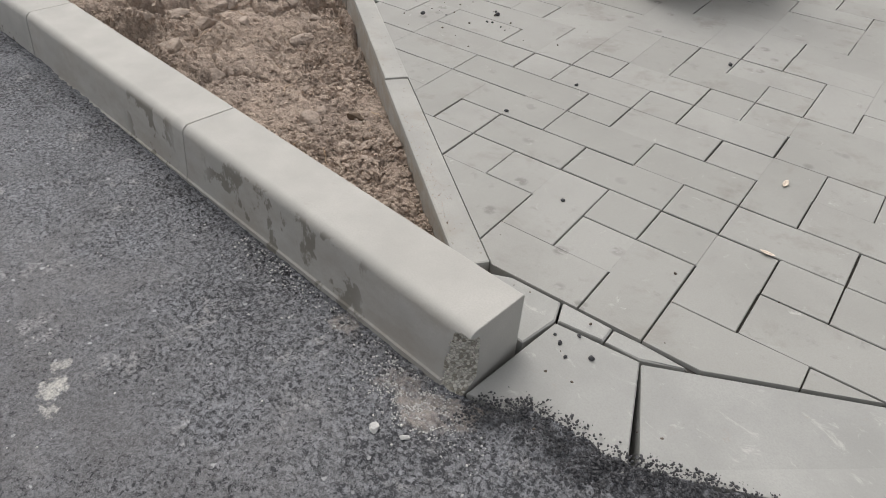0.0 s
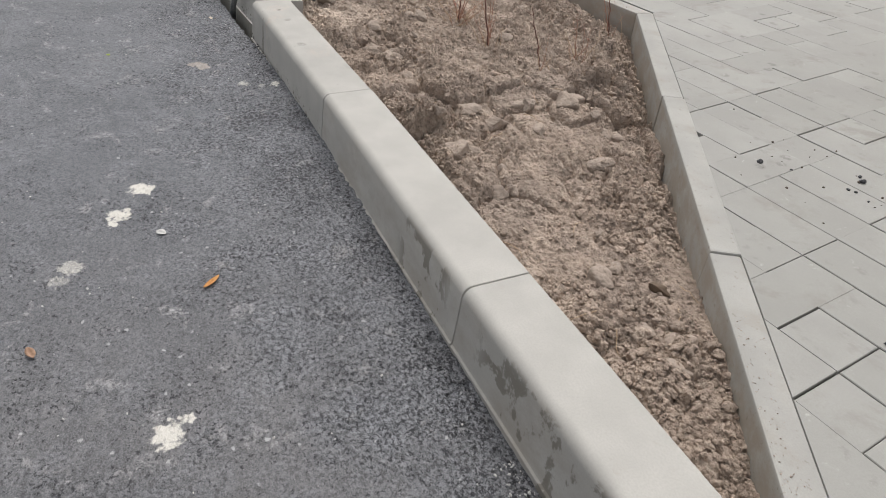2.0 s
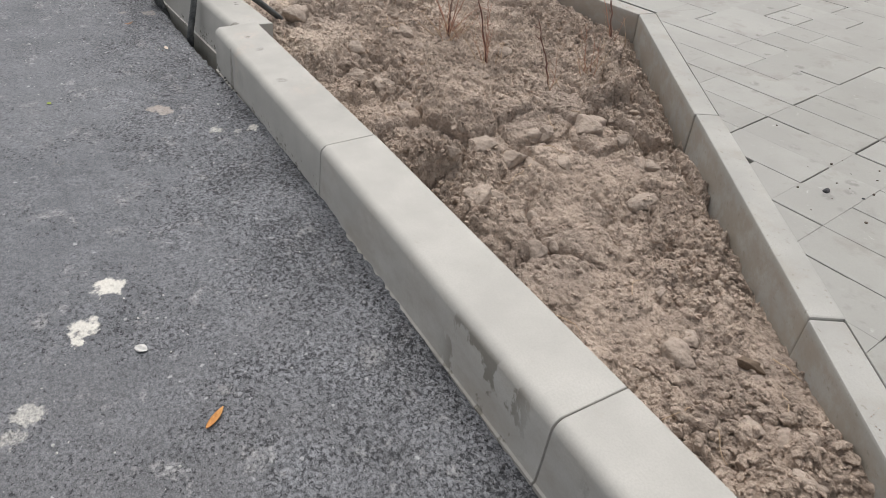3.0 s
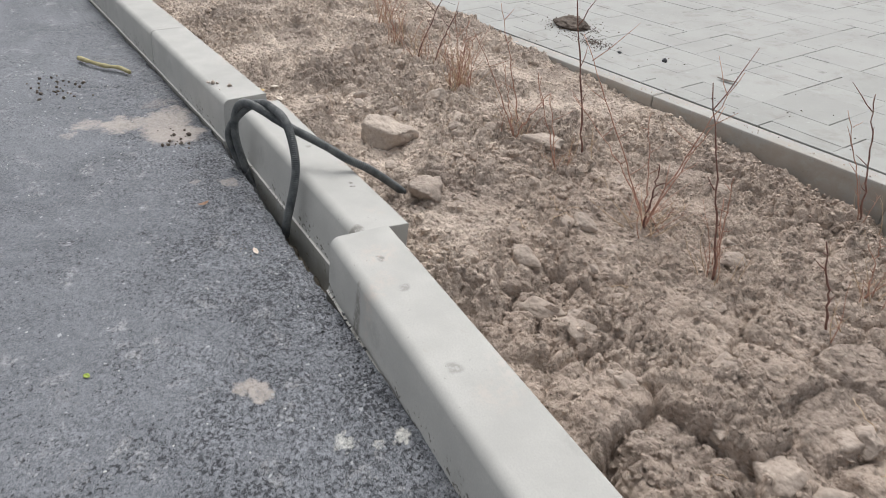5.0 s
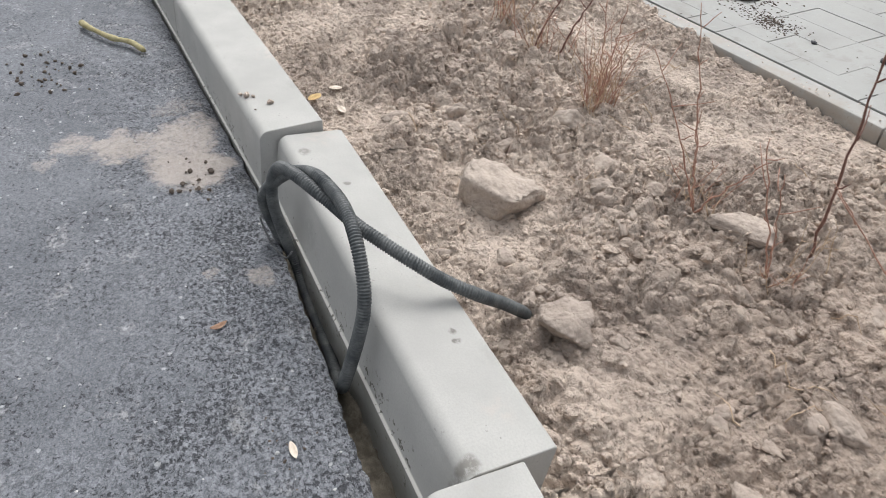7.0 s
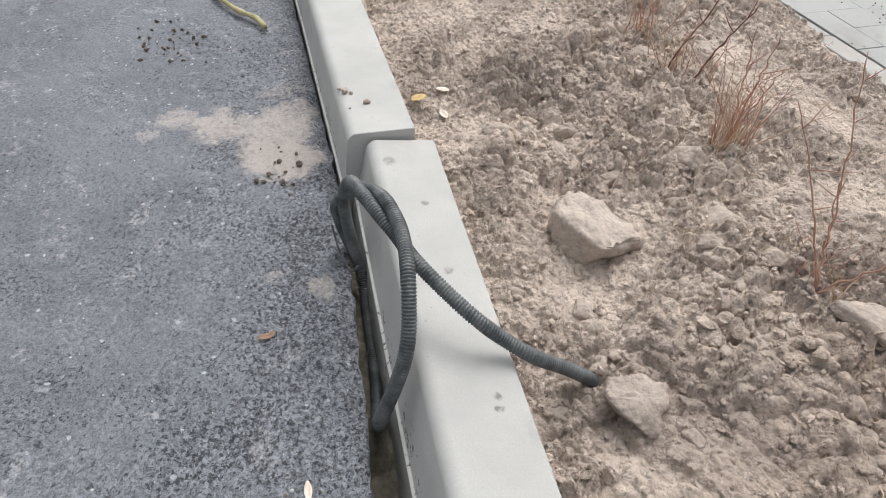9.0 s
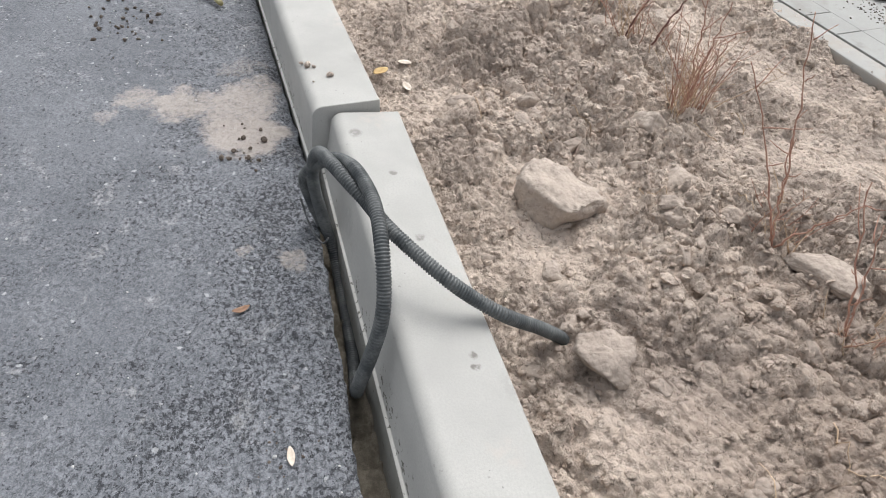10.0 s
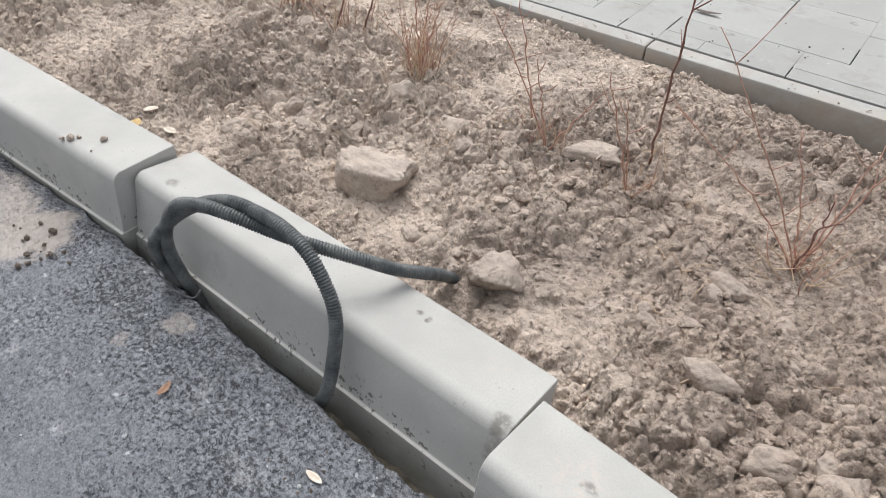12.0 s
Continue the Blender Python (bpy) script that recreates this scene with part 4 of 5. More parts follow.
lx = r.uniform(-6.2, -0.9, 5200)
ly = kerb_back(lx) + r.uniform(0.03, 0.96, 5200) * np.maximum(edging_inner(lx) - kerb_back(lx), 0.02)
keep = r.uniform(0, 1, 5200) < np.clip(value_noise(lx, ly, 0.34, 73) * 2.6 + 0.35, 0.04, 0.8)
lx, ly = lx[keep], ly[keep]
ls = 0.0075 + 0.0165 * r.uniform(0, 1, len(lx)) ** 2.4
scatter("soil_lumps", list(zip(lx, ly, soil_z(lx, ly) + ls * 0.02, ls)), soil_mat, "small dry lumps of light-brown soil", "soil lumps", 21, level=2)

# loose black asphalt crumbs heaped along the ramp slabs
places = []
for _ in range(4200):
    x = r.uniform(-0.31, 0.62)
    e = float(road_edge(np.array([x]))[0])
    y = e + r.normal(-0.022, 0.027) + 0.012 * math.sin(x * 23)
    s = 0.0012 + 0.0042 * r.uniform(0, 1) ** 1.6
    places.append((x, y, 0.016 + 0.024 * math.exp(-((y - e) / 0.04) ** 2) * min(1, (x + 0.30) * 6) + r.uniform(0, 0.006), s))
scatter("asphalt_crumbs", places, grit_mat, "loose black asphalt crumbs heaped along the slabs", "asphalt crumbs", 8)
places = [(r.uniform(-5.6, 0.2), r.uniform(-0.2, 0.80), 0.0015, 0.0012 + 0.0045 * r.uniform(0, 1) ** 3) for _ in range(900)]
places = [p for p in places if p[1] < float(road_edge(np.array([p[0]]))[0]) - 0.02]
scatter("road_grit", places, pale_grit_mat, "pale grit lying loose on the asphalt", "grit", 9)
places = [(r.uniform(-3.3, -0.4), 0.835 - abs(r.normal(0, 0.03)), 0.002, r.uniform(0.002, 0.006)) for _ in range(420)]
scatter("kerb_grit", places, grit_mat, "dark grit lying along the foot of the kerb", "grit", 10)
places = [(r.uniform(-1.05, -0.42), 0.838 - abs(r.normal(0, 0.022)), 0.002, 0.0012 + 0.004 * r.uniform(0, 1) ** 2) for _ in range(260)]
scatter("kerb_foot_chips", places, pale_grit_mat, "pale stone chips lying along the foot of the kerb", "grit", 15)
for k, (x, y, a) in enumerate([(-0.395, 0.69, 0.021), (-0.345, 0.715, 0.015)]):
    lump = thing("mortar_lump", broken_lump((a, a * 0.75, a * 0.45), 500 + k), pale_grit_mat, "flat pale lump of mortar on the asphalt", "mortar", "mortar lumps by the kerb's end")
    lump.matrix_world = pose(x, y, a * 0.25, 0, 0, 40 * k)
places = [(-0.38 + r.normal(0, 0.07), 0.79 + r.normal(0, 0.038), 0.002, 0.0010 + 0.0034 * r.uniform(0, 1) ** 2) for _ in range(1300)]
places = [p for p in places if p[1] < 0.86 or p[0] > -0.33]
scatter("mortar_crumbs", places, pale_grit_mat, "pale mortar crumbs under the broken kerb corner", "mortar crumbs", 11)

# ---------- ramp slabs ----------
def slab_z(x, y):
    return min(0.012 + (y - 0.86) * 0.135, pave_z(x, y) - 0.002)


def prism(points, zf, depth, bevel=0.003):
    """A stone slab with the given outline and a sloping top."""
    c = Vector((sum(p[0] for p in points) / len(points), sum(p[1] for p in points) / len(points)))
    bm = bmesh.new()
    levels = []
    for inset, drop in ((bevel, 0.0), (0.0, bevel), (0.0, depth)):
        ring = []
        for p in points:
            q = Vector(p)
            q += (c - q).normalized() * inset * 1.3
            ring.append(bm.verts.new((q.x, q.y, zf(*p) - drop)))
        levels.append(ring)
    n = len(points)
    bm.faces.new(levels[0])
    for a, b in zip(levels, levels[1:]):
        for k in range(n):
            bm.faces.new((a[k], b[k], b[(k + 1) % n], a[(k + 1) % n]))
    bm.faces.new(levels[-1][::-1])
    bmesh.ops.recalc_face_normals(bm, faces=bm.faces)
    return bm


ramp_group = "slabs of the dropped kerb"
thing("ramp_slab", prism([(-0.330, 0.866), (-0.215, 0.895), (-0.045, 0.905), (-0.012, 0.932), (-0.125, 1.150), (-0.308, 1.117)], slab_z, 0.12), slab_mat,
      "light grey concrete slab cut to fit the kerb's end", "paving slab", ramp_group)
d2 = Vector((math.cos(radians(32)), math.sin(radians(32))))
n2 = Vector((d2.y, -d2.x))
o2 = Vector((-0.119, 1.146))
for k in range(3):
    a, b = o2 + d2 * (1.004 * k), o2 + d2 * (1.004 * k + 0.998)
    thing("ramp_slab", prism([tuple(a + n2 * (0.26 if k else 0.225)), tuple(b + n2 * 0.26), tuple(b), tuple(a)], slab_z, 0.15), slab_mat,
          "light grey concrete kerbstone laid flat as a ramp", "paving slab", ramp_group)
thing("cut_paver", prism([(-0.50, 1.03), (-0.326, 1.03), (-0.312, 1.120), (-0.336, 1.172), (-0.462, 1.158), (-0.50, 1.135)], lambda x, y: min(pave_z(x, y) - 0.004, slab_z(x, y) + 0.002), 0.07), slab_mat,
      "light grey cut paving piece behind the kerb's end", "paver", "cut pieces by the kerb's end")
thing("cut_paver", prism([(-0.307, 1.123), (-0.208, 1.145), (-0.213, 1.186), (-0.331, 1.174)], lambda x, y: pave_z(x, y) - 0.004, 0.07), slab_mat,
      "light grey cut paving sliver above the ramp slabs", "paver", "cut pieces by the kerb's end")
thing("cut_paver", prism([(-0.204, 1.146), (-0.128, 1.156), (-0.050, 1.202), (-0.155, 1.197), (-0.209, 1.186)], lambda x, y: pave_z(x, y) - 0.006, 0.07), slab_mat,
      "light grey cut paving sliver above the ramp slabs", "paver", "cut pieces by the kerb's end")

# ---------- pallet with stacked slabs ----------
pz0 = pave_z(-1.3, 3.1)
pal = tagged(new("pallet"), "raw timber pallet standing on the grey paving", "pallet")
pal.matrix_world = Matrix.Translation((-1.175, 2.875, pz0 + 0.002)) @ Euler((0, 0, radians(148))).to_matrix().to_4x4()
# x runs along the long side; y is negative into the pallet
for k, yy in enumerate((-0.10, -0.45, -0.80)):
    bm = bmesh.new()
    box(bm, 0, 1.2, yy, yy + 0.10, 0.0, 0.022, 0.002)
    part("bottom_board", bm, wood_mat, pal)
    for xx in (0.0, 0.53, 1.055):
        bm = bmesh.new()
        box(bm, xx, xx + 0.145, yy, yy + 0.10, 0.022, 0.10, 0.003)
        part("block", bm, endgrain_mat, pal, "yellow chipboard block")
for xx in (0.0, 0.53, 1.055):
    bm = bmesh.new()
    box(bm, xx, xx + 0.145, -0.80, 0.0, 0.10, 0.122, 0.002)
    part("cross_board", bm, wood_mat, pal)
for k in range(6):
    bm = bmesh.new()
    box(bm, 0, 1.2, -0.80 + k * 0.1385, -0.80 + k * 0.1385 + 0.105, 0.122, 0.144, 0.002)
    part("deck_board", bm, wood_mat, pal)
stack = Matrix.Translation((-1.175, 2.875, pz0 + 0.148)) @ Euler((0, 0, radians(148))).to_matrix().to_4x4()
rs = random.Random(4)
bm = bmesh.new()
box(bm, 0, 0.296, -0.296, 0, 0, 0.058, 0.004)
first = thing("stacked_paver", bm, stack_mat, "grey concrete paving slab stacked on the pallet", "paver", "paving slabs stacked on the pallet")
first.matrix_world = stack @ pose(0.01, -0.01, 0)
for lay in range(7):
    for i in range(4):
        for j in range(2):
            if lay + i + j:
                copy_thing(first, stack @ pose(0.01 + i * 0.2985 + rs.uniform(-0.003, 0.003), -0.01 - j * 0.30 + rs.uniform(-0.003, 0.003), lay * 0.0595))


# ---------- dry shrubs ----------
def stem(bm, base, height, lean, r, radius, twigs=3, wander=0.16):
    p, d = Vector(base), Vector((lean[0], lean[1], 1)).normalized()
    n = max(8, int(height / 0.035))
    pts = [p.copy()]
    for k in range(n):
        d = (d + Vector((r.uniform(-wander, wander), r.uniform(-wander, wander), r.uniform(-0.04, 0.05)))).normalized()
        p = p + d * (height / n)
        pts.append(p.copy())
    tube(bm, pts, [radius * (1 - 0.72 * k / n) for k in range(n + 1)], 5)
    for _ in range(twigs):
        k = r.randint(n // 3, n - 1)
        a = r.uniform(0, 6.28)
        q, e = pts[k].copy(), Vector((math.cos(a) * 0.8, math.sin(a) * 0.8, r.uniform(0.2, 0.9))).normalized()
        tw = [q.copy()]
        for _ in range(5):
            e = (e + Vector((r.uniform(-0.25, 0.25), r.uniform(-0.25, 0.25), r.uniform(-0.1, 0.2)))).normalized()
            q = q + e * height * r.uniform(0.03, 0.06)
            tw.append(q.copy())
        tube(bm, tw, [radius * 0.45 * (1 - 0.12 * j) for j in range(6)], 4)


def main_stem(reach, dark, r):
    """A cane from the ground to the given reach: it bows, carries buds and forks near its end."""
    bm = bmesh.new()
    end = Vector(reach)
    side = Vector((-end.y, end.x, 0)) * r.uniform(-0.25, 0.25)
    n, pts = 16, []
    for k in range(n + 1):
        t = k / n
        bow = Vector((end.x * (t ** 1.25 - t), end.y * (t ** 1.25 - t), 0)) + side * t * (1 - t)
        pts.append(end * t + bow + Vector((r.uniform(-1, 1), r.uniform(-1, 1), 0)) * 0.004 * (0 < k))
    radius = 0.0032 if dark else 0.0023
    tube(bm, pts, [radius * (1 - 0.6 * k / n) * (1.25 if k % 3 == 0 else 1.0) for k in range(n + 1)], 6)
    for k in range(5, n, 3):
        a = r.uniform(0, 6.28)
        d = (Vector((math.cos(a), math.sin(a), r.uniform(0.3, 1.0)))).normalized()
        q = pts[k]
        run = end.length * r.uniform(0.06, 0.30 if k > 8 else 0.12)
        tw = [q + d * run * f + Vector((0, 0, 0.10 * run * f * f)) + Vector((r.uniform(-1, 1), r.uniform(-1, 1), 0)) * 0.003 for f in (0.0, 0.3, 0.6, 1.0)]
        tube(bm, tw, [radius * 0.55, radius * 0.5, radius * 0.42, radius * 0.25], 5)
    return bm


def shrub(x, y, seed, mains, red, straw, height, spread, label):
    """mains: (dx, dy, rise, dark) of each cane; red and straw count the thin twigs round its foot."""
    r = random.Random(seed)
    ob = tagged(new("dry_shrub"), label, "shrub", "leafless shrubs in the planting strip")
    ob.location = (x, y, soil_at(x, y) - 0.012)
    for dx, dy, rise, dark in mains:
        part("stem", main_stem((dx, dy, rise), dark, r), stem_dark_mat if dark else stem_red_mat, ob, "", True)
    for n, mat, h, rad, tw in ((red, stem_red_mat, height, 0.0016, 4), (straw, straw_mat, height * 0.8, 0.0017, 2)):
        for _ in range(n):
            bm = bmesh.new()
            a, w = r.uniform(0, 6.28), spread * r.uniform(0.3, 1.35)
            stem(bm, (r.uniform(-0.05, 0.05), r.uniform(-0.05, 0.05), 0), h * r.uniform(0.5, 1.05), (math.cos(a) * w, math.sin(a) * w), r, rad, tw)
            part("straw" if mat is straw_mat else "stem", bm, mat, ob, "", True)


LOW, TALL = "low leafless shrub with reddish twigs and dry straw", "tall thin leafless shrub stem in the soil"
shrub(-3.19, 1.75, 1, [(-0.35, -0.045, 0.29, 0), (-0.30, -0.075, 0.49, 0), (0.03, 0.17, 0.36, 0), (0.10, 0.12, 0.48, 0), (0.01, 0.0, 0.21, 1), (-0.12, 0.05, 0.30, 0)], 7, 14, 0.20, 1.1, "spreading leafless shrub with arching red canes and straw")
shrub(-3.60, 1.72, 2, [(-0.10, -0.045, 0.33, 0), (-0.05, -0.02, 0.27, 0)], 3, 9, 0.22, 0.5, LOW)
shrub(-3.61, 1.83, 3, [(0.07, -0.19, 0.66, 1)], 0, 3, 0.14, 0.6, "single tall dark leafless cane in the soil")
shrub(-3.84, 1.70, 4, [(0.10, 0.06, 0.21, 0), (-0.05, -0.03, 0.27, 0), (-0.13, -0.12, 0.38, 0)], 4, 9, 0.18, 0.7, LOW)
shrub(-3.96, 1.79, 5, [(-0.07, -0.07, 0.43, 0)], 1, 2, 0.14, 0.5, TALL)
shrub(-4.36, 1.75, 6, [(0.02, 0.02, 0.30, 0), (-0.02, -0.02, 0.31, 0), (0.05, 0.04, 0.24, 0)], 20, 26, 0.30, 0.42, "dense leafless shrub of pale reddish twigs")
shrub(-4.71, 1.72, 7, [(0.06, 0.11, 0.32, 1)], 7, 9, 0.22, 0.7, LOW)
shrub(-4.64, 1.77, 8, [(0.05, 0.085, 0.24, 1)], 2, 3, 0.2, 0.5, LOW)
shrub(-2.93, 1.77, 9, [(-0.09, -0.085, 0.53, 1), (-0.03, 0.0, 0.30, 0), (-0.08, 0.05, 0.2, 0)], 4, 5, 0.26, 0.4, TALL)
shrub(-2.99, 2.46, 10, [(-0.08, -0.05, 0.43, 1), (-0.12, -0.08, 0.37, 0)], 2, 2, 0.22, 0.35, TALL)
shrub(-2.66, 1.87, 11, [(-0.06, -0.04, 0.24, 1)], 1, 3, 0.16, 0.5, TALL)
shrub(-2.70, 2.07, 12, [(-0.02, -0.015, 0.20, 0)], 4, 5, 0.18, 0.5, LOW)
shrub(-4.92, 1.71, 13, [(-0.03, -0.06, 0.22, 0)], 8, 9, 0.22, 0.6, LOW)
shrub(-5.30, 1.80, 14, [], 12, 12, 0.30, 0.6, LOW)
shrub(-5.85, 1.72, 15, [], 12, 10, 0.32, 0.6, LOW)

# straw blades lying on the soil
r4 = random.Random(44)
straws = [(-1.38, 1.53), (-1.22, 1.38), (-3.05, 1.50), (-3.37, 1.55), (-3.30, 1.48), (-3.15, 1.70), (-2.40, 1.72), (-3.46, 1.60), (-2.33, 1.60)] + [(r4.uniform(-4.6, -1.2), 0) for _ in range(26)]
for x, y in straws:
    if not y:
        y = float(kerb_back(np.array([x]))[0]) + r4.uniform(0.15, 0.85) * float(edging_inner(np.array([x]))[0] - kerb_back(np.array([x]))[0])
    bm = bmesh.new()
    a, n = r4.uniform(0, 6.28), 7
    pts, q = [], Vector((x, y))
    for k in range(n):
        q = q + Vector((math.cos(a), math.sin(a))) * r4.uniform(0.008, 0.02)
        a += r4.uniform(-0.5, 0.5)
        pts.append((q.x, q.y, soil_at(q.x, q.y) + 0.004 + 0.006 * math.sin(k / (n - 1) * 3.14)))
    tube(bm, pts, [0.0014 * (1 - 0.08 * k) for k in range(n)], 5)
    thing("straw_blade", bm, straw_mat, "dry straw-coloured root or stalk on the soil", "straw", "loose stalks on the soil", smooth=True)


# ---------- leaves, chips and a branch ----------
def leaf(x, y, z, length, width, turn, mat, label, category="leaf", curl=0.25, name="fallen_leaf"):
    bm = bmesh.new()
    rows = 9
    grid = []
    for i in range(rows):
        t = i / (rows - 1)
        w = width / 2 * (math.sin(math.pi * min(1, t * 0.96 + 0.03)) ** 0.7)
        zc = curl * length * (t - 0.5) ** 2
        grid.append([bm.verts.new(((t - 0.5) * length, s * w, zc + abs(s) * w * 0.35 + 0.0012)) for s in (-1, -0.4, 0, 0.4, 1)])
    for a, b in zip(grid, grid[1:]):
        for k in range(4):
            bm.faces.new((a[k], b[k], b[k + 1], a[k + 1]))
    made = bmesh.ops.extrude_face_region(bm, geom=list(bm.faces))["geom"]
    for v in made:
        if isinstance(v, bmesh.types.BMVert):
            v.co.z += 0.0007
    bmesh.ops.recalc_face_normals(bm, faces=bm.faces)
    ob = thing(name, bm, mat, label, category, smooth=True)
    ob.matrix_world = pose(x, y, z, r4.uniform(-6, 6), r4.uniform(-6, 6), turn)


leaf(-1.718, 0.413, 0.002, 0.055, 0.015, 133, leaf_orange_mat, "narrow dry orange leaf on the asphalt")
leaf(-1.613, 0.042, 0.002, 0.035, 0.018, 20, leaf_brown_mat, "small reddish dry leaf on the asphalt")
leaf(-3.866, 0.623, 0.003, 0.034, 0.014, 107, leaf_brown_mat, "curled brown leaf on the asphalt", curl=0.8)
leaf(-3.213, 0.271, 0.002, 0.018, 0.012, 30, leaf_green_mat, "small yellow-green leaf on the asphalt")
leaf(-3.546, 0.705, 0.003, 0.036, 0.013, 5, chip_mat, "pale splinter of wood on the asphalt", "wood chip", name="wood_chip")
leaf(-0.175, 1.965, pave_z(-0.175, 1.965) + 0.002, 0.036, 0.015, 95, chip_mat, "pale dry leaf on the paving")
leaf(-0.085, 1.647, pave_z(-0.085, 1.647) + 0.002, 0.036, 0.013, 5, chip_mat, "small tan leaf on the paving")
leaf(-4.64, 0.985, soil_at(-4.64, 0.985) + 0.006, 0.055, 0.028, 130, leaf_yellow_mat, "yellow leaf on the soil by the kerb")
leaf(-4.70, 1.06, soil_at(-4.70, 1.06) + 0.006, 0.04, 0.026, 70, chip_mat, "pale pinkish leaf on the soil")
leaf(-4.59, 1.05, soil_at(-4.59, 1.05) + 0.006, 0.04, 0.022, 20, chip_mat, "pale scrap on the soil by the kerb")
leaf(-5.83, 1.785, soil_at(-5.83, 1.785) + 0.01, 0.12, 0.06, 20, chip_mat, "white scrap of paper on the soil", "litter", name="paper_scrap")
leaf(-4.00, 2.91, pave_z(-4.0, 2.91) + 0.003, 0.11, 0.022, 10, leaf_dark_mat, "dark curled leaf on the paving", curl=0.3)
leaf(-1.957, 0.328, 0.002, 0.03, 0.02, 40, pale_grit_mat, "grey flake lying on the asphalt", "flake", name="flake")
bm = bmesh.new()
line = spline([(-5.47, 0.345, 0.014), (-5.40, 0.375, 0.02), (-5.31, 0.44, 0.016), (-5.25, 0.50, 0.018), (-5.18, 0.54, 0.012)], 0.012)
tube(bm, line, [0.010 + 0.005 * noise.noise(p * 30) for p in line], 8)
thing("branch", bm, branch_mat, "short peeled yellowish branch on the asphalt", "branch", smooth=True)

# crumbs of soil on kerb, road and paving
def crumb(x, y, z, s, seed, mat, label, group):
    ob = thing("crumb", rock((s, s * 0.8, s * 0.6), seed, 2), mat, label, "soil crumb", group, smooth=True)
    ob.matrix_world = pose(x, y, z + s * 0.35, 0, 0, seed * 40)


for k, (x, y, s) in enumerate([(-4.456, 0.841, 0.012), (-4.506, 0.788, 0.013), (-4.50, 0.805, 0.008), (-4.52, 0.775, 0.007), (-4.43, 0.80, 0.004)]):
    crumb(x, y, 0.151, s, 300 + k, soil_mat, "small crumb of soil on the kerbstone", "crumbs on the kerb")
for k, (x, y, s) in enumerate([(-1.465, 2.279, 0.013), (-1.674, 2.072, 0.013), (-1.49, 2.30, 0.008), (-1.45, 2.20, 0.008), (-1.43, 2.21, 0.007), (-1.60, 2.13, 0.006), (-1.38, 2.20, 0.005),
                               (-4.35, 2.86, 0.02), (-4.55, 2.75, 0.015), (-3.30, 3.05, 0.015), (-0.27, 1.08, 0.008), (-0.25, 1.12, 0.006), (-0.29, 1.09, 0.005), (-0.20, 1.09, 0.009), (-0.24, 1.06, 0.006),
                               (-0.62, 2.55, 0.012), (-0.55, 1.47, 0.008), (-0.95, 1.72, 0.009), (-0.90, 2.02, 0.009)]):
    crumb(x, y, min(pave_z(x, y), slab_z(x, y)) if y < 1.2 else pave_z(x, y), s, 330 + k, grit_mat, "small dark crumb on the paving", "crumbs on the paving")
bm = rock((0.135, 0.095, 0.036), 77, 4, 0.3)
for v in bm.verts:
    v.co += v.co.normalized() * 0.02 * noise.noise(v.co * 60)
heap = thing("soil_mound", bm, heap_mat, "small mound of dark soil on the paving", "soil mound", smooth=True)
heap.matrix_world = pose(-5.08, 2.83, pave_z(-5.08, 2.83) + 0.012, 0, 0, 10)
places = [(-5.08 + r.normal(0, 0.10), 2.83 + r.normal(0, 0.07), 0, r.uniform(0.002, 0.007)) for _ in range(420)] + [(-4.76 + r.normal(0, 0.07), 2.75 + r.normal(0, 0.035), 0, r.uniform(0.002, 0.005)) for _ in range(420)]
places += [(x + r.normal(0, 0.2), y + r.normal(0, 0.15), 0, r.uniform(0.002, 0.006)) for x, y in ((-1.5, 2.25), (-1.7, 2.1), (-0.25, 1.09), (-3.5, 2.75), (-4.3, 2.75), (-4.9, 2.65)) for _ in range(16)]
places = [(x, y, pave_z(x, y) + s * 0.3, s) for x, y, _, s in places if y > float(edging_inner(np.array([x]))[0]) + 0.02]
scatter("paving_crumbs", places, heap_mat, "loose dark soil crumbs strewn on the paving", "soil crumbs", 12)
places = [(-3.57 + r.normal(0, 0.05), 0.675 + r.normal(0, 0.03), 0.002, r.uniform(0.002, 0.005)) for _ in range(22)] + [(-5.09 + r.normal(0, 0.08), 0.25 + r.normal(0, 0.06), 0.003, r.uniform(0.003, 0.012)) for _ in range(40)]
places += [(-4.40 + r.normal(0, 0.05), 0.63 + r.normal(0, 0.03), 0.003, r.uniform(0.003, 0.012)) for _ in range(22)]
scatter("road_crumbs", places, heap_mat, "dark crumbs of soil strewn on the asphalt", "soil crumbs", 13)
# soil spilled onto the edging and the feet of the stones
places = []
for _ in range(160):
    x = r.uniform(-6.2, -3.1)
    y = float(edging_inner(np.array([x]))[0]) + abs(r.normal(0, 0.03)) + 0.004
    places.append((x, y, pave_z(x, y) + 0.004, r.uniform(0.0015, 0.0045)))
for _ in range(90):
    x = r.uniform(-1.15, -0.66)
    y = float(edging_inner(np.array([x]))[0]) + abs(r.normal(0, 0.03)) + 0.004
    places.append((x, y, pave_z(x, y) + 0.002, r.uniform(0.0008, 0.0026)))
scatter("edging_crumbs", places, crumb_mat, "dry soil crumbs spilled on the edging stones", "soil crumbs", 14)

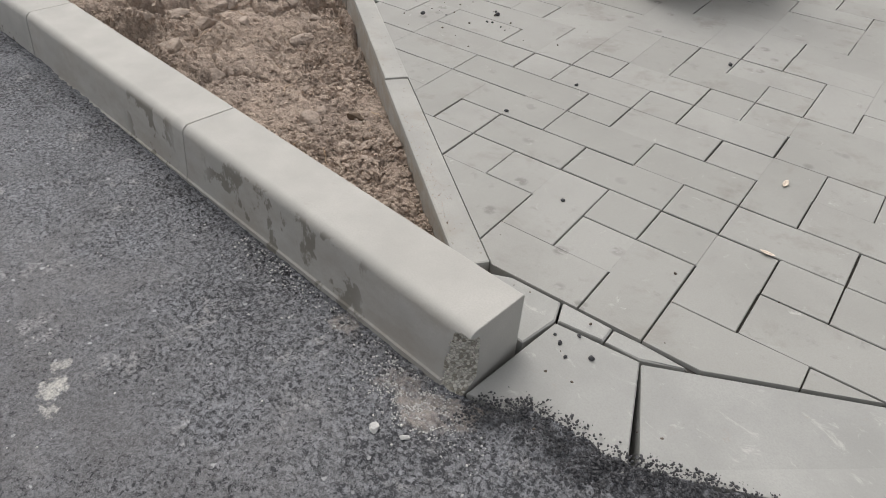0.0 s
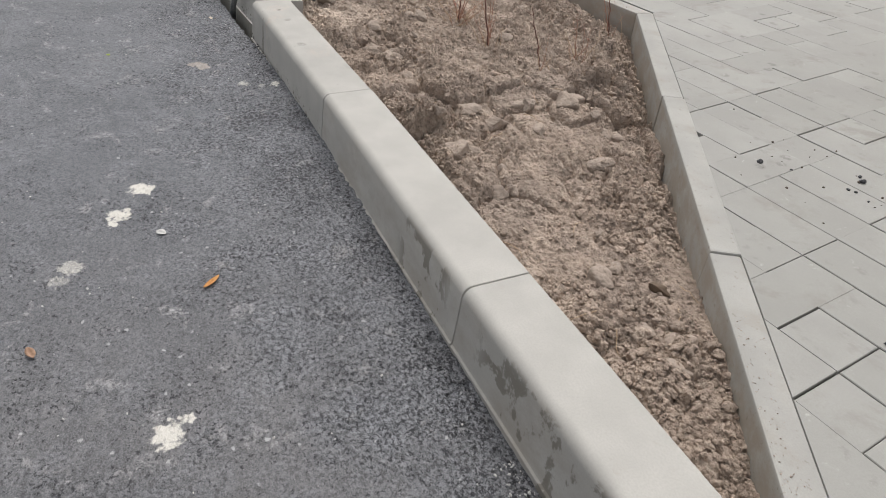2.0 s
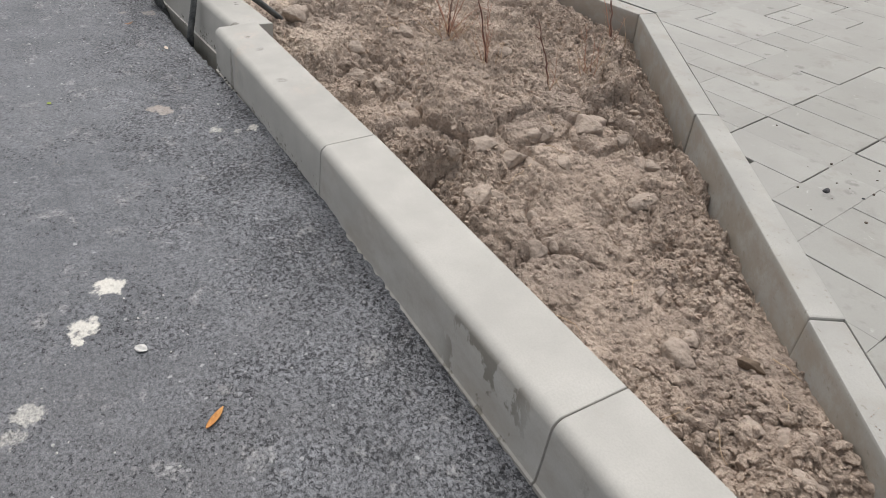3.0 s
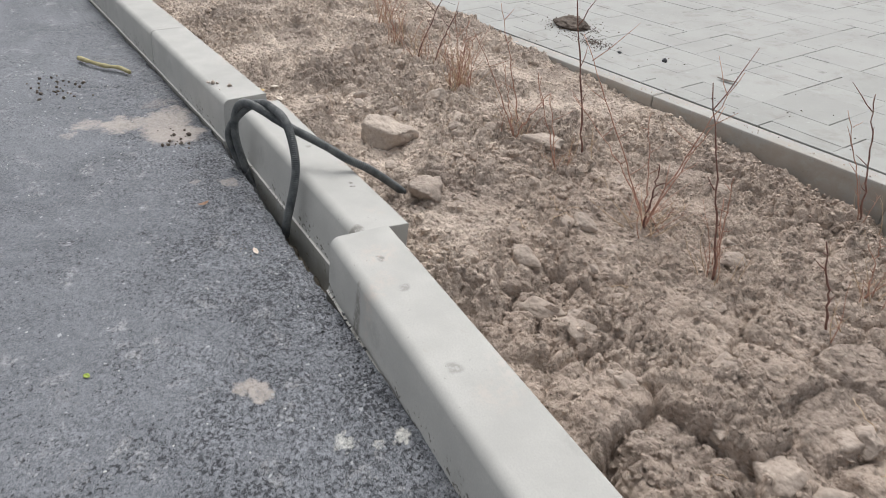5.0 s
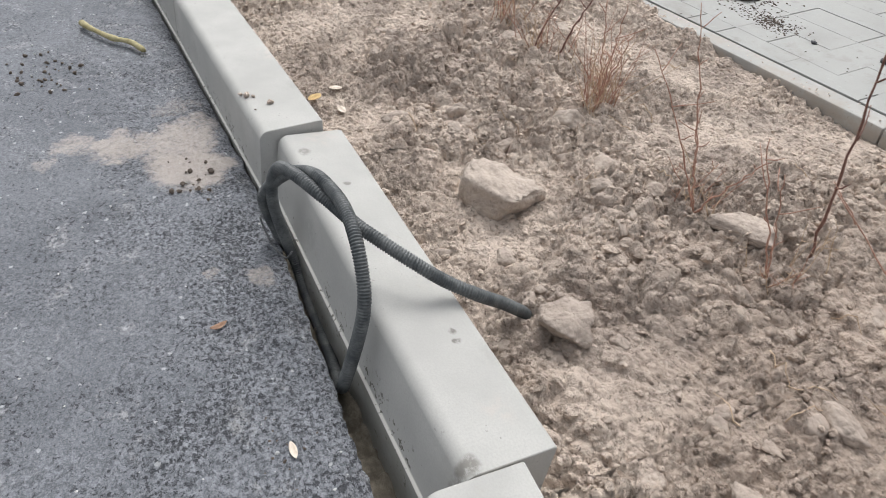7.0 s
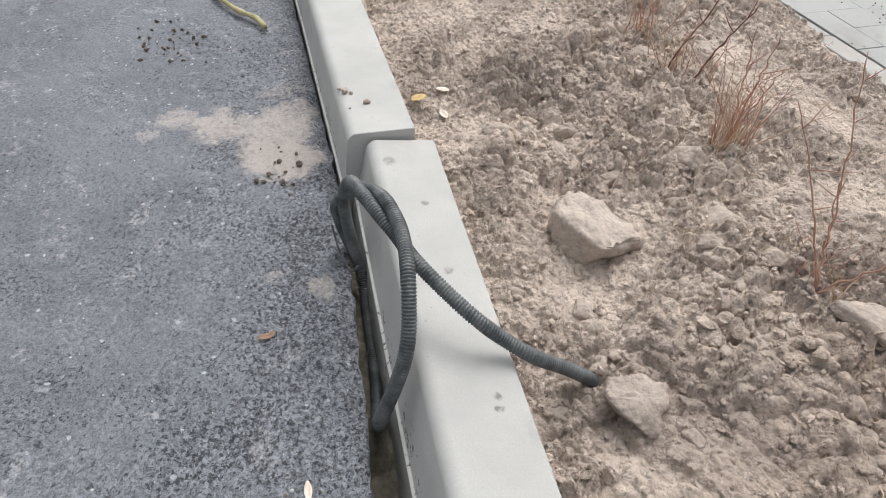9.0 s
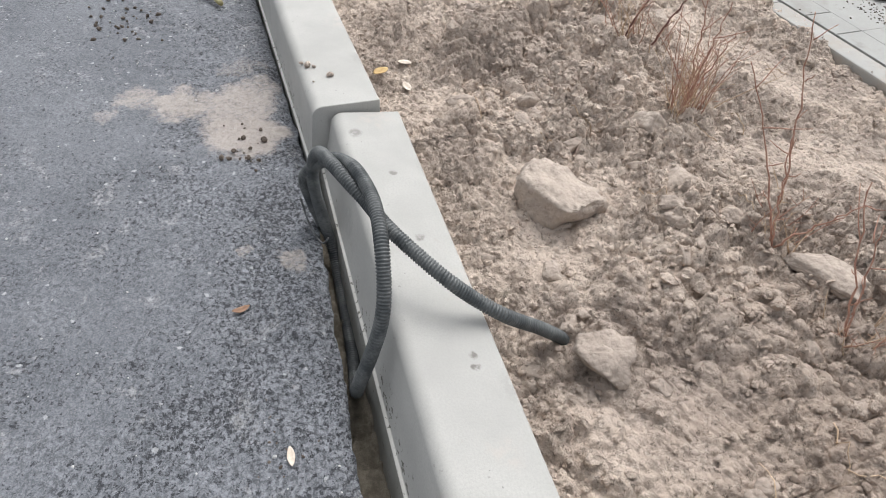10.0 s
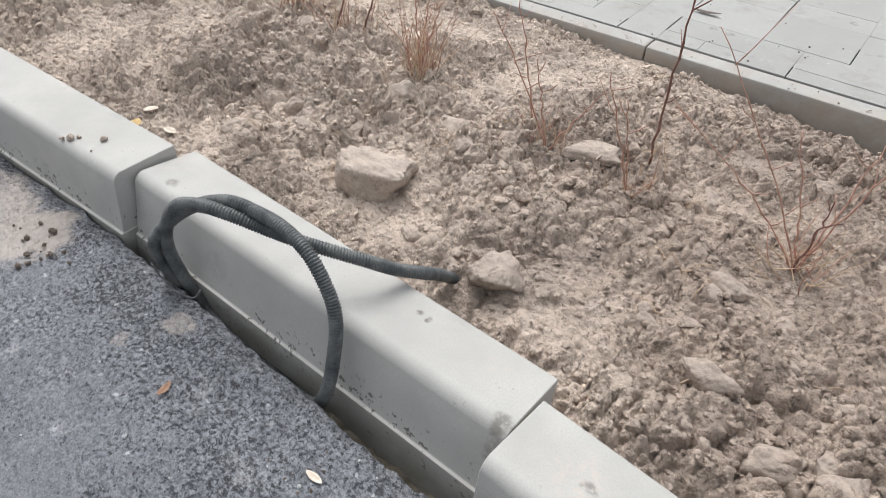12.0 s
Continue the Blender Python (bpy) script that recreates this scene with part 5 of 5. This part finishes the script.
# ---------- paving ----------
MODULE, LAY = 0.1474, radians(6.64)
ORIGIN = Vector((-0.3496, 1.6189))
TILES = 'aabbccddeffg hhbbccijekll hhmmnoipqkrs ttuvwwxxyzzA BBuCCDDEEFGG HHIIJKLLMFNO PPQRSSTUUVVO WWXXYZZabVVc WWXXdeffghic jjkkdelmmhnn jjkkoopqrrnn ssttoopquuvv'
OPEN_ALONG = '............ .........--- .....-.--.-- ....-------- ...----.---- ----.-.--... .-----.----. .----.-..... ....-.----.. ........-.-. ......---... ............ ............'
OPEN_ACROSS = '......|.||.|. ......||.||.. ....||.||.||. ...||.|.||.|. ..|..|.|.||.. ..|..||.|.||. ...||.||.|... ....||.||.... ......|.|||.. ......||.|... .......||.... ........|....'
# further open joints towards the edging: row or column, then the modules along it
MORE_ALONG = {3: [-9, -8], 4: [-10, -8], 5: [-8, -7], 6: [-11, -9, -8], 7: [-14, -13, -12, -11, -10, -9, -7], 8: [-15, -14, -13, -11, -9, -8], 9: [-17, -16, -15, -14, -12, -9, -8, -7], 10: [-16, -15, -14], 11: [-11]}
MORE_ACROSS = {-11: [5, 7, 9, 10], -9: [6, 7], -8: [7, 8], -6: [4, 6], -5: [5]}
more_h = {(u, v) for v, us in MORE_ALONG.items() for u in us}
more_v = {(u, v) for u, vs in MORE_ACROSS.items() for v in vs}


def crossed(u, v, w, h):
    """Would a tile here lie across one of those joints?"""
    return any((u + a, v + b) in more_h for a in range(w) for b in range(1, h)) or any((u + a, v + b) in more_v for a in range(1, w) for b in range(h))


bm = bmesh.new()
near_line = [(3.5, 3.0), (0.5, 1.53), (-0.03, 1.20), (-0.56, 1.155)]
cb, ce = ca + Vector((-db.y, db.x)) * -0.05, ca + db * 40 + Vector((-db.y, db.x)) * -0.05
outline = [(60, 60), (-60, 60), (ce.x, ce.y), (cb.x, cb.y), (-0.60, 1.19)] + near_line[::-1][1:] + [(60, 30)]
bed = [bm.verts.new((x, y, min(pave_z(x, y), 0.6) - 0.012)) for x, y in outline]
bmesh.ops.triangulate(bm, faces=[bm.faces.new(bed[::-1])])
bmesh.ops.recalc_face_normals(bm, faces=bm.faces)
pavement = thing("pavement", bm, bed_mat, "grey concrete block paving laid in a broken pattern", "pavement", kind="structure")


def lattice(u, v):
    return ORIGIN + Vector((u * math.cos(LAY) - v * math.sin(LAY), u * math.sin(LAY) + v * math.cos(LAY))) * MODULE


U0, V0, UN, VN = -8, -3, 12, 12
rows_t, rows_h, rows_v = TILES.split(), OPEN_ALONG.split(), OPEN_ACROSS.split()


def open_h(u, v):
    """Is the joint along u, below cell (u, v), an open one?"""
    if (u, v) in more_h:
        return True
    if 0 <= u - U0 < UN and 0 <= v - V0 <= VN:
        return rows_h[v - V0][u - U0] == "-"
    return float(rnd(np.array(u * 1.0), np.array(v * 1.0), 3.0)) < (0.06 if -18 < u < -8 and 2 < v < 12 else 0.42)


def open_v(u, v):
    if (u, v) in more_v:
        return True
    if 0 <= u - U0 <= UN and 0 <= v - V0 < VN:
        return rows_v[v - V0][u - U0] == "|"
    return float(rnd(np.array(u * 1.0), np.array(v * 1.0), 9.0)) < (0.06 if -18 < u < -8 and 2 < v < 12 else 0.42)


def tile_outline(w, h, left, right, bottom, top):
    """A tile's outline with its own joint width along each module of its sides."""
    m = MODULE
    pts = []
    for a in range(w):
        pts += [(a * m + (left[0] if a == 0 else 0), bottom[a])] + ([((a + 1) * m, bottom[a])] if a < w - 1 else [])
    for b in range(h):
        pts += [(w * m - right[b], b * m + (bottom[-1] if b == 0 else 0))] + ([(w * m - right[b], (b + 1) * m)] if b < h - 1 else [])
    for a in reversed(range(w)):
        pts += [((a + 1) * m - (right[-1] if a == w - 1 else 0), h * m - top[a])] + ([(a * m, h * m - top[a])] if a else [])
    for b in reversed(range(h)):
        pts += [(left[b], (b + 1) * m - (top[0] if b == h - 1 else 0))] + ([(left[b], b * m)] if b else [])
    return pts


tiles, taken = [], set()
for j, row in enumerate(rows_t):
    for i, ch in enumerate(row):
        if (i + U0, j + V0) in taken:
            continue
        w = 2 if i + 1 < UN and row[i + 1] == ch else 1
        h = 2 if j + 1 < VN and rows_t[j + 1][i] == ch else 1
        if crossed(i + U0, j + V0, w, h):
            continue
        tiles.append((i + U0, j + V0, w, h))
        taken |= {(i + U0 + a, j + V0 + b) for a in range(w) for b in range(h)}
rt = random.Random(12)
for v in range(-3, 28):
    for u in range(-46, 16):
        if (u, v) in taken:
            continue
        want = rt.choice([(2, 1), (2, 1), (1, 1), (2, 2), (1, 2), (2, 1)])
        for w, h in (want, (2, 1), (1, 2), (1, 1)):
            cells = {(u + a, v + b) for a in range(w) for b in range(h)}
            if not cells & taken and not crossed(u, v, w, h):
                break
        taken |= cells
        tiles.append((u, v, w, h))


def clip(poly, p, d):
    """Keep what lies to the left of the line through p along d."""
    out = []
    side = lambda q: d[0] * (q[1] - p[1]) - d[1] * (q[0] - p[0])
    for a, b in zip(poly, poly[1:] + poly[:1]):
        sa, sb = side(a), side(b)
        if sa >= 0:
            out.append(a)
        if (sa >= 0) != (sb >= 0):
            t = sa / (sa - sb)
            out.append((a[0] + (b[0] - a[0]) * t, a[1] + (b[1] - a[1]) * t))
    return out


edge_a_p = ca + Vector((-da.y, da.x)) * -0.0805     # outer edge of the edging, towards the paving
edge_b_p = ca + Vector((-db.y, db.x)) * -0.0900
shared, far_verts, far_faces = {}, [], []
jobs = []
def lay_piece(poly, c, wq, key, corner):
    """Note one paver, or what the edging and the ramp leave of it."""
    if poly and c.x > -0.2:
        poly = clip(poly, (-0.044, 1.201), (math.cos(radians(32)), math.sin(radians(32))))
    if len(poly) < 3:
        return
    area = abs(sum(a[0] * b[1] - a[1] * b[0] for a, b in zip(poly, poly[1:] + poly[:1]))) / 2
    if area < 0.0006:
        return
    whole = len(poly) == len(wq) and area > 0.95 * key[0] * key[1] * MODULE ** 2
    middle = c if whole else sum((Vector(q) for q in poly), Vector((0, 0))) / len(poly)
    jobs.append((math.hypot(c.x + 1.2, c.y - 1.2), middle, poly, whole, key, corner))


for u, v, w, h in tiles:
    width = lambda o: rt.choice((0.0010, 0.0016, 0.0028)) if o else 0.0001
    sides = (tuple(width(open_v(u, v + b)) for b in range(h)), tuple(width(open_v(u + w, v + b)) for b in range(h)),
             tuple(width(open_h(u + a, v)) for a in range(w)), tuple(width(open_h(u + a, v + h)) for a in range(w)))
    corner = lattice(u, v)
    quad = tile_outline(w, h, *sides)
    rot = Matrix.Rotation(LAY, 2)
    wq = [tuple(corner + rot @ Vector(q)) for q in quad]
    c = sum((Vector(q) for q in wq), Vector((0, 0))) / len(wq)
    if not (-6.7 < c.x < 1.7 and c.y < 5.4):
        continue
    half_a = clip(wq, edge_a_p, (-da.x, -da.y))
    half_b = clip(wq, edge_b_p, (-db.x, -db.y))
    if math.hypot(c.x - ca.x, c.y - ca.y) < 0.40:
        # round the corner of the edging: one piece on each side of the mitre
        out = Vector((da.y + db.y, -da.x - db.x)).normalized()
        pieces = [clip(half_a, ca, (-out.x, -out.y)), clip(half_b, ca, (out.x, out.y))]
        pieces = [p for p in pieces if len(p) > 2]
    else:
        pieces = [half_a if c.x > ca.x + 0.06 * (c.y - ca.y) else half_b]
    for poly in pieces:
        lay_piece(poly, c, wq, (w, h, sides), corner)
jobs.sort(key=lambda k: k[0])


def paver_rings(poly, upper=None):
    n = len(poly)
    c = Vector((sum(p[0] for p in poly) / n, sum(p[1] for p in poly) / n))
    if not upper:
        upper = [tuple(Vector(p) + (c - Vector(p)).normalized() * min(0.0012, (c - Vector(p)).length * 0.3)) for p in poly]
    rings = [(p[0], p[1], 0.0) for p in upper] + [(p[0], p[1], -0.0018) for p in poly] + [(p[0], p[1], -0.05) for p in poly]
    faces = [tuple(range(n))]
    for a in (0, n):
        faces += [(a + k, a + n + k, a + n + (k + 1) % n, a + (k + 1) % n) for k in range(n)]
    return rings, faces


def rounded(side):
    return tuple(g + (0.0018 if g > 0.0005 else 0.0002) for g in side)


for k, (dist, c, poly, whole, key, corner) in enumerate(jobs):
    jitter = rt.uniform(-0.0007, 0.0007)
    tx, ty = 0.0115 + rt.uniform(-0.0015, 0.0015), 0.0254 + rt.uniform(-0.0015, 0.0015)
    if k < 300:
        if whole:
            if key not in shared:
                shared[key] = from_arrays("paver", *paver_rings(tile_outline(key[0], key[1], *key[2]), tile_outline(key[0], key[1], *[rounded(q) for q in key[2]])), paver_mat, False)
            me, at, turn = shared[key], corner, LAY
        else:
            me, at, turn = from_arrays("paver", *paver_rings([(p[0] - c.x, p[1] - c.y) for p in poly]), paver_mat, False), c, 0.0
        ob = new("paver", me)
        ob.matrix_world = Matrix.Translation((at.x, at.y, pave_z(*at) + jitter)) @ Euler((ty, -tx, 0)).to_matrix().to_4x4() @ Matrix.Rotation(turn, 4, "Z")
        ob.parent = pavement
    else:
        vs, fs = paver_rings(poly)
        base = len(far_verts)
        far_verts += [(x, y, pave_z(x, y) + z + jitter) for x, y, z in vs]
        far_faces += [tuple(base + i for i in f) for f in fs]
far = new("far_pavers", from_arrays("far_pavers", far_verts, far_faces, paver_mat, False))
far.parent = pavement
tagged(far, "more grey concrete pavers of the same paving", kind="stuff")
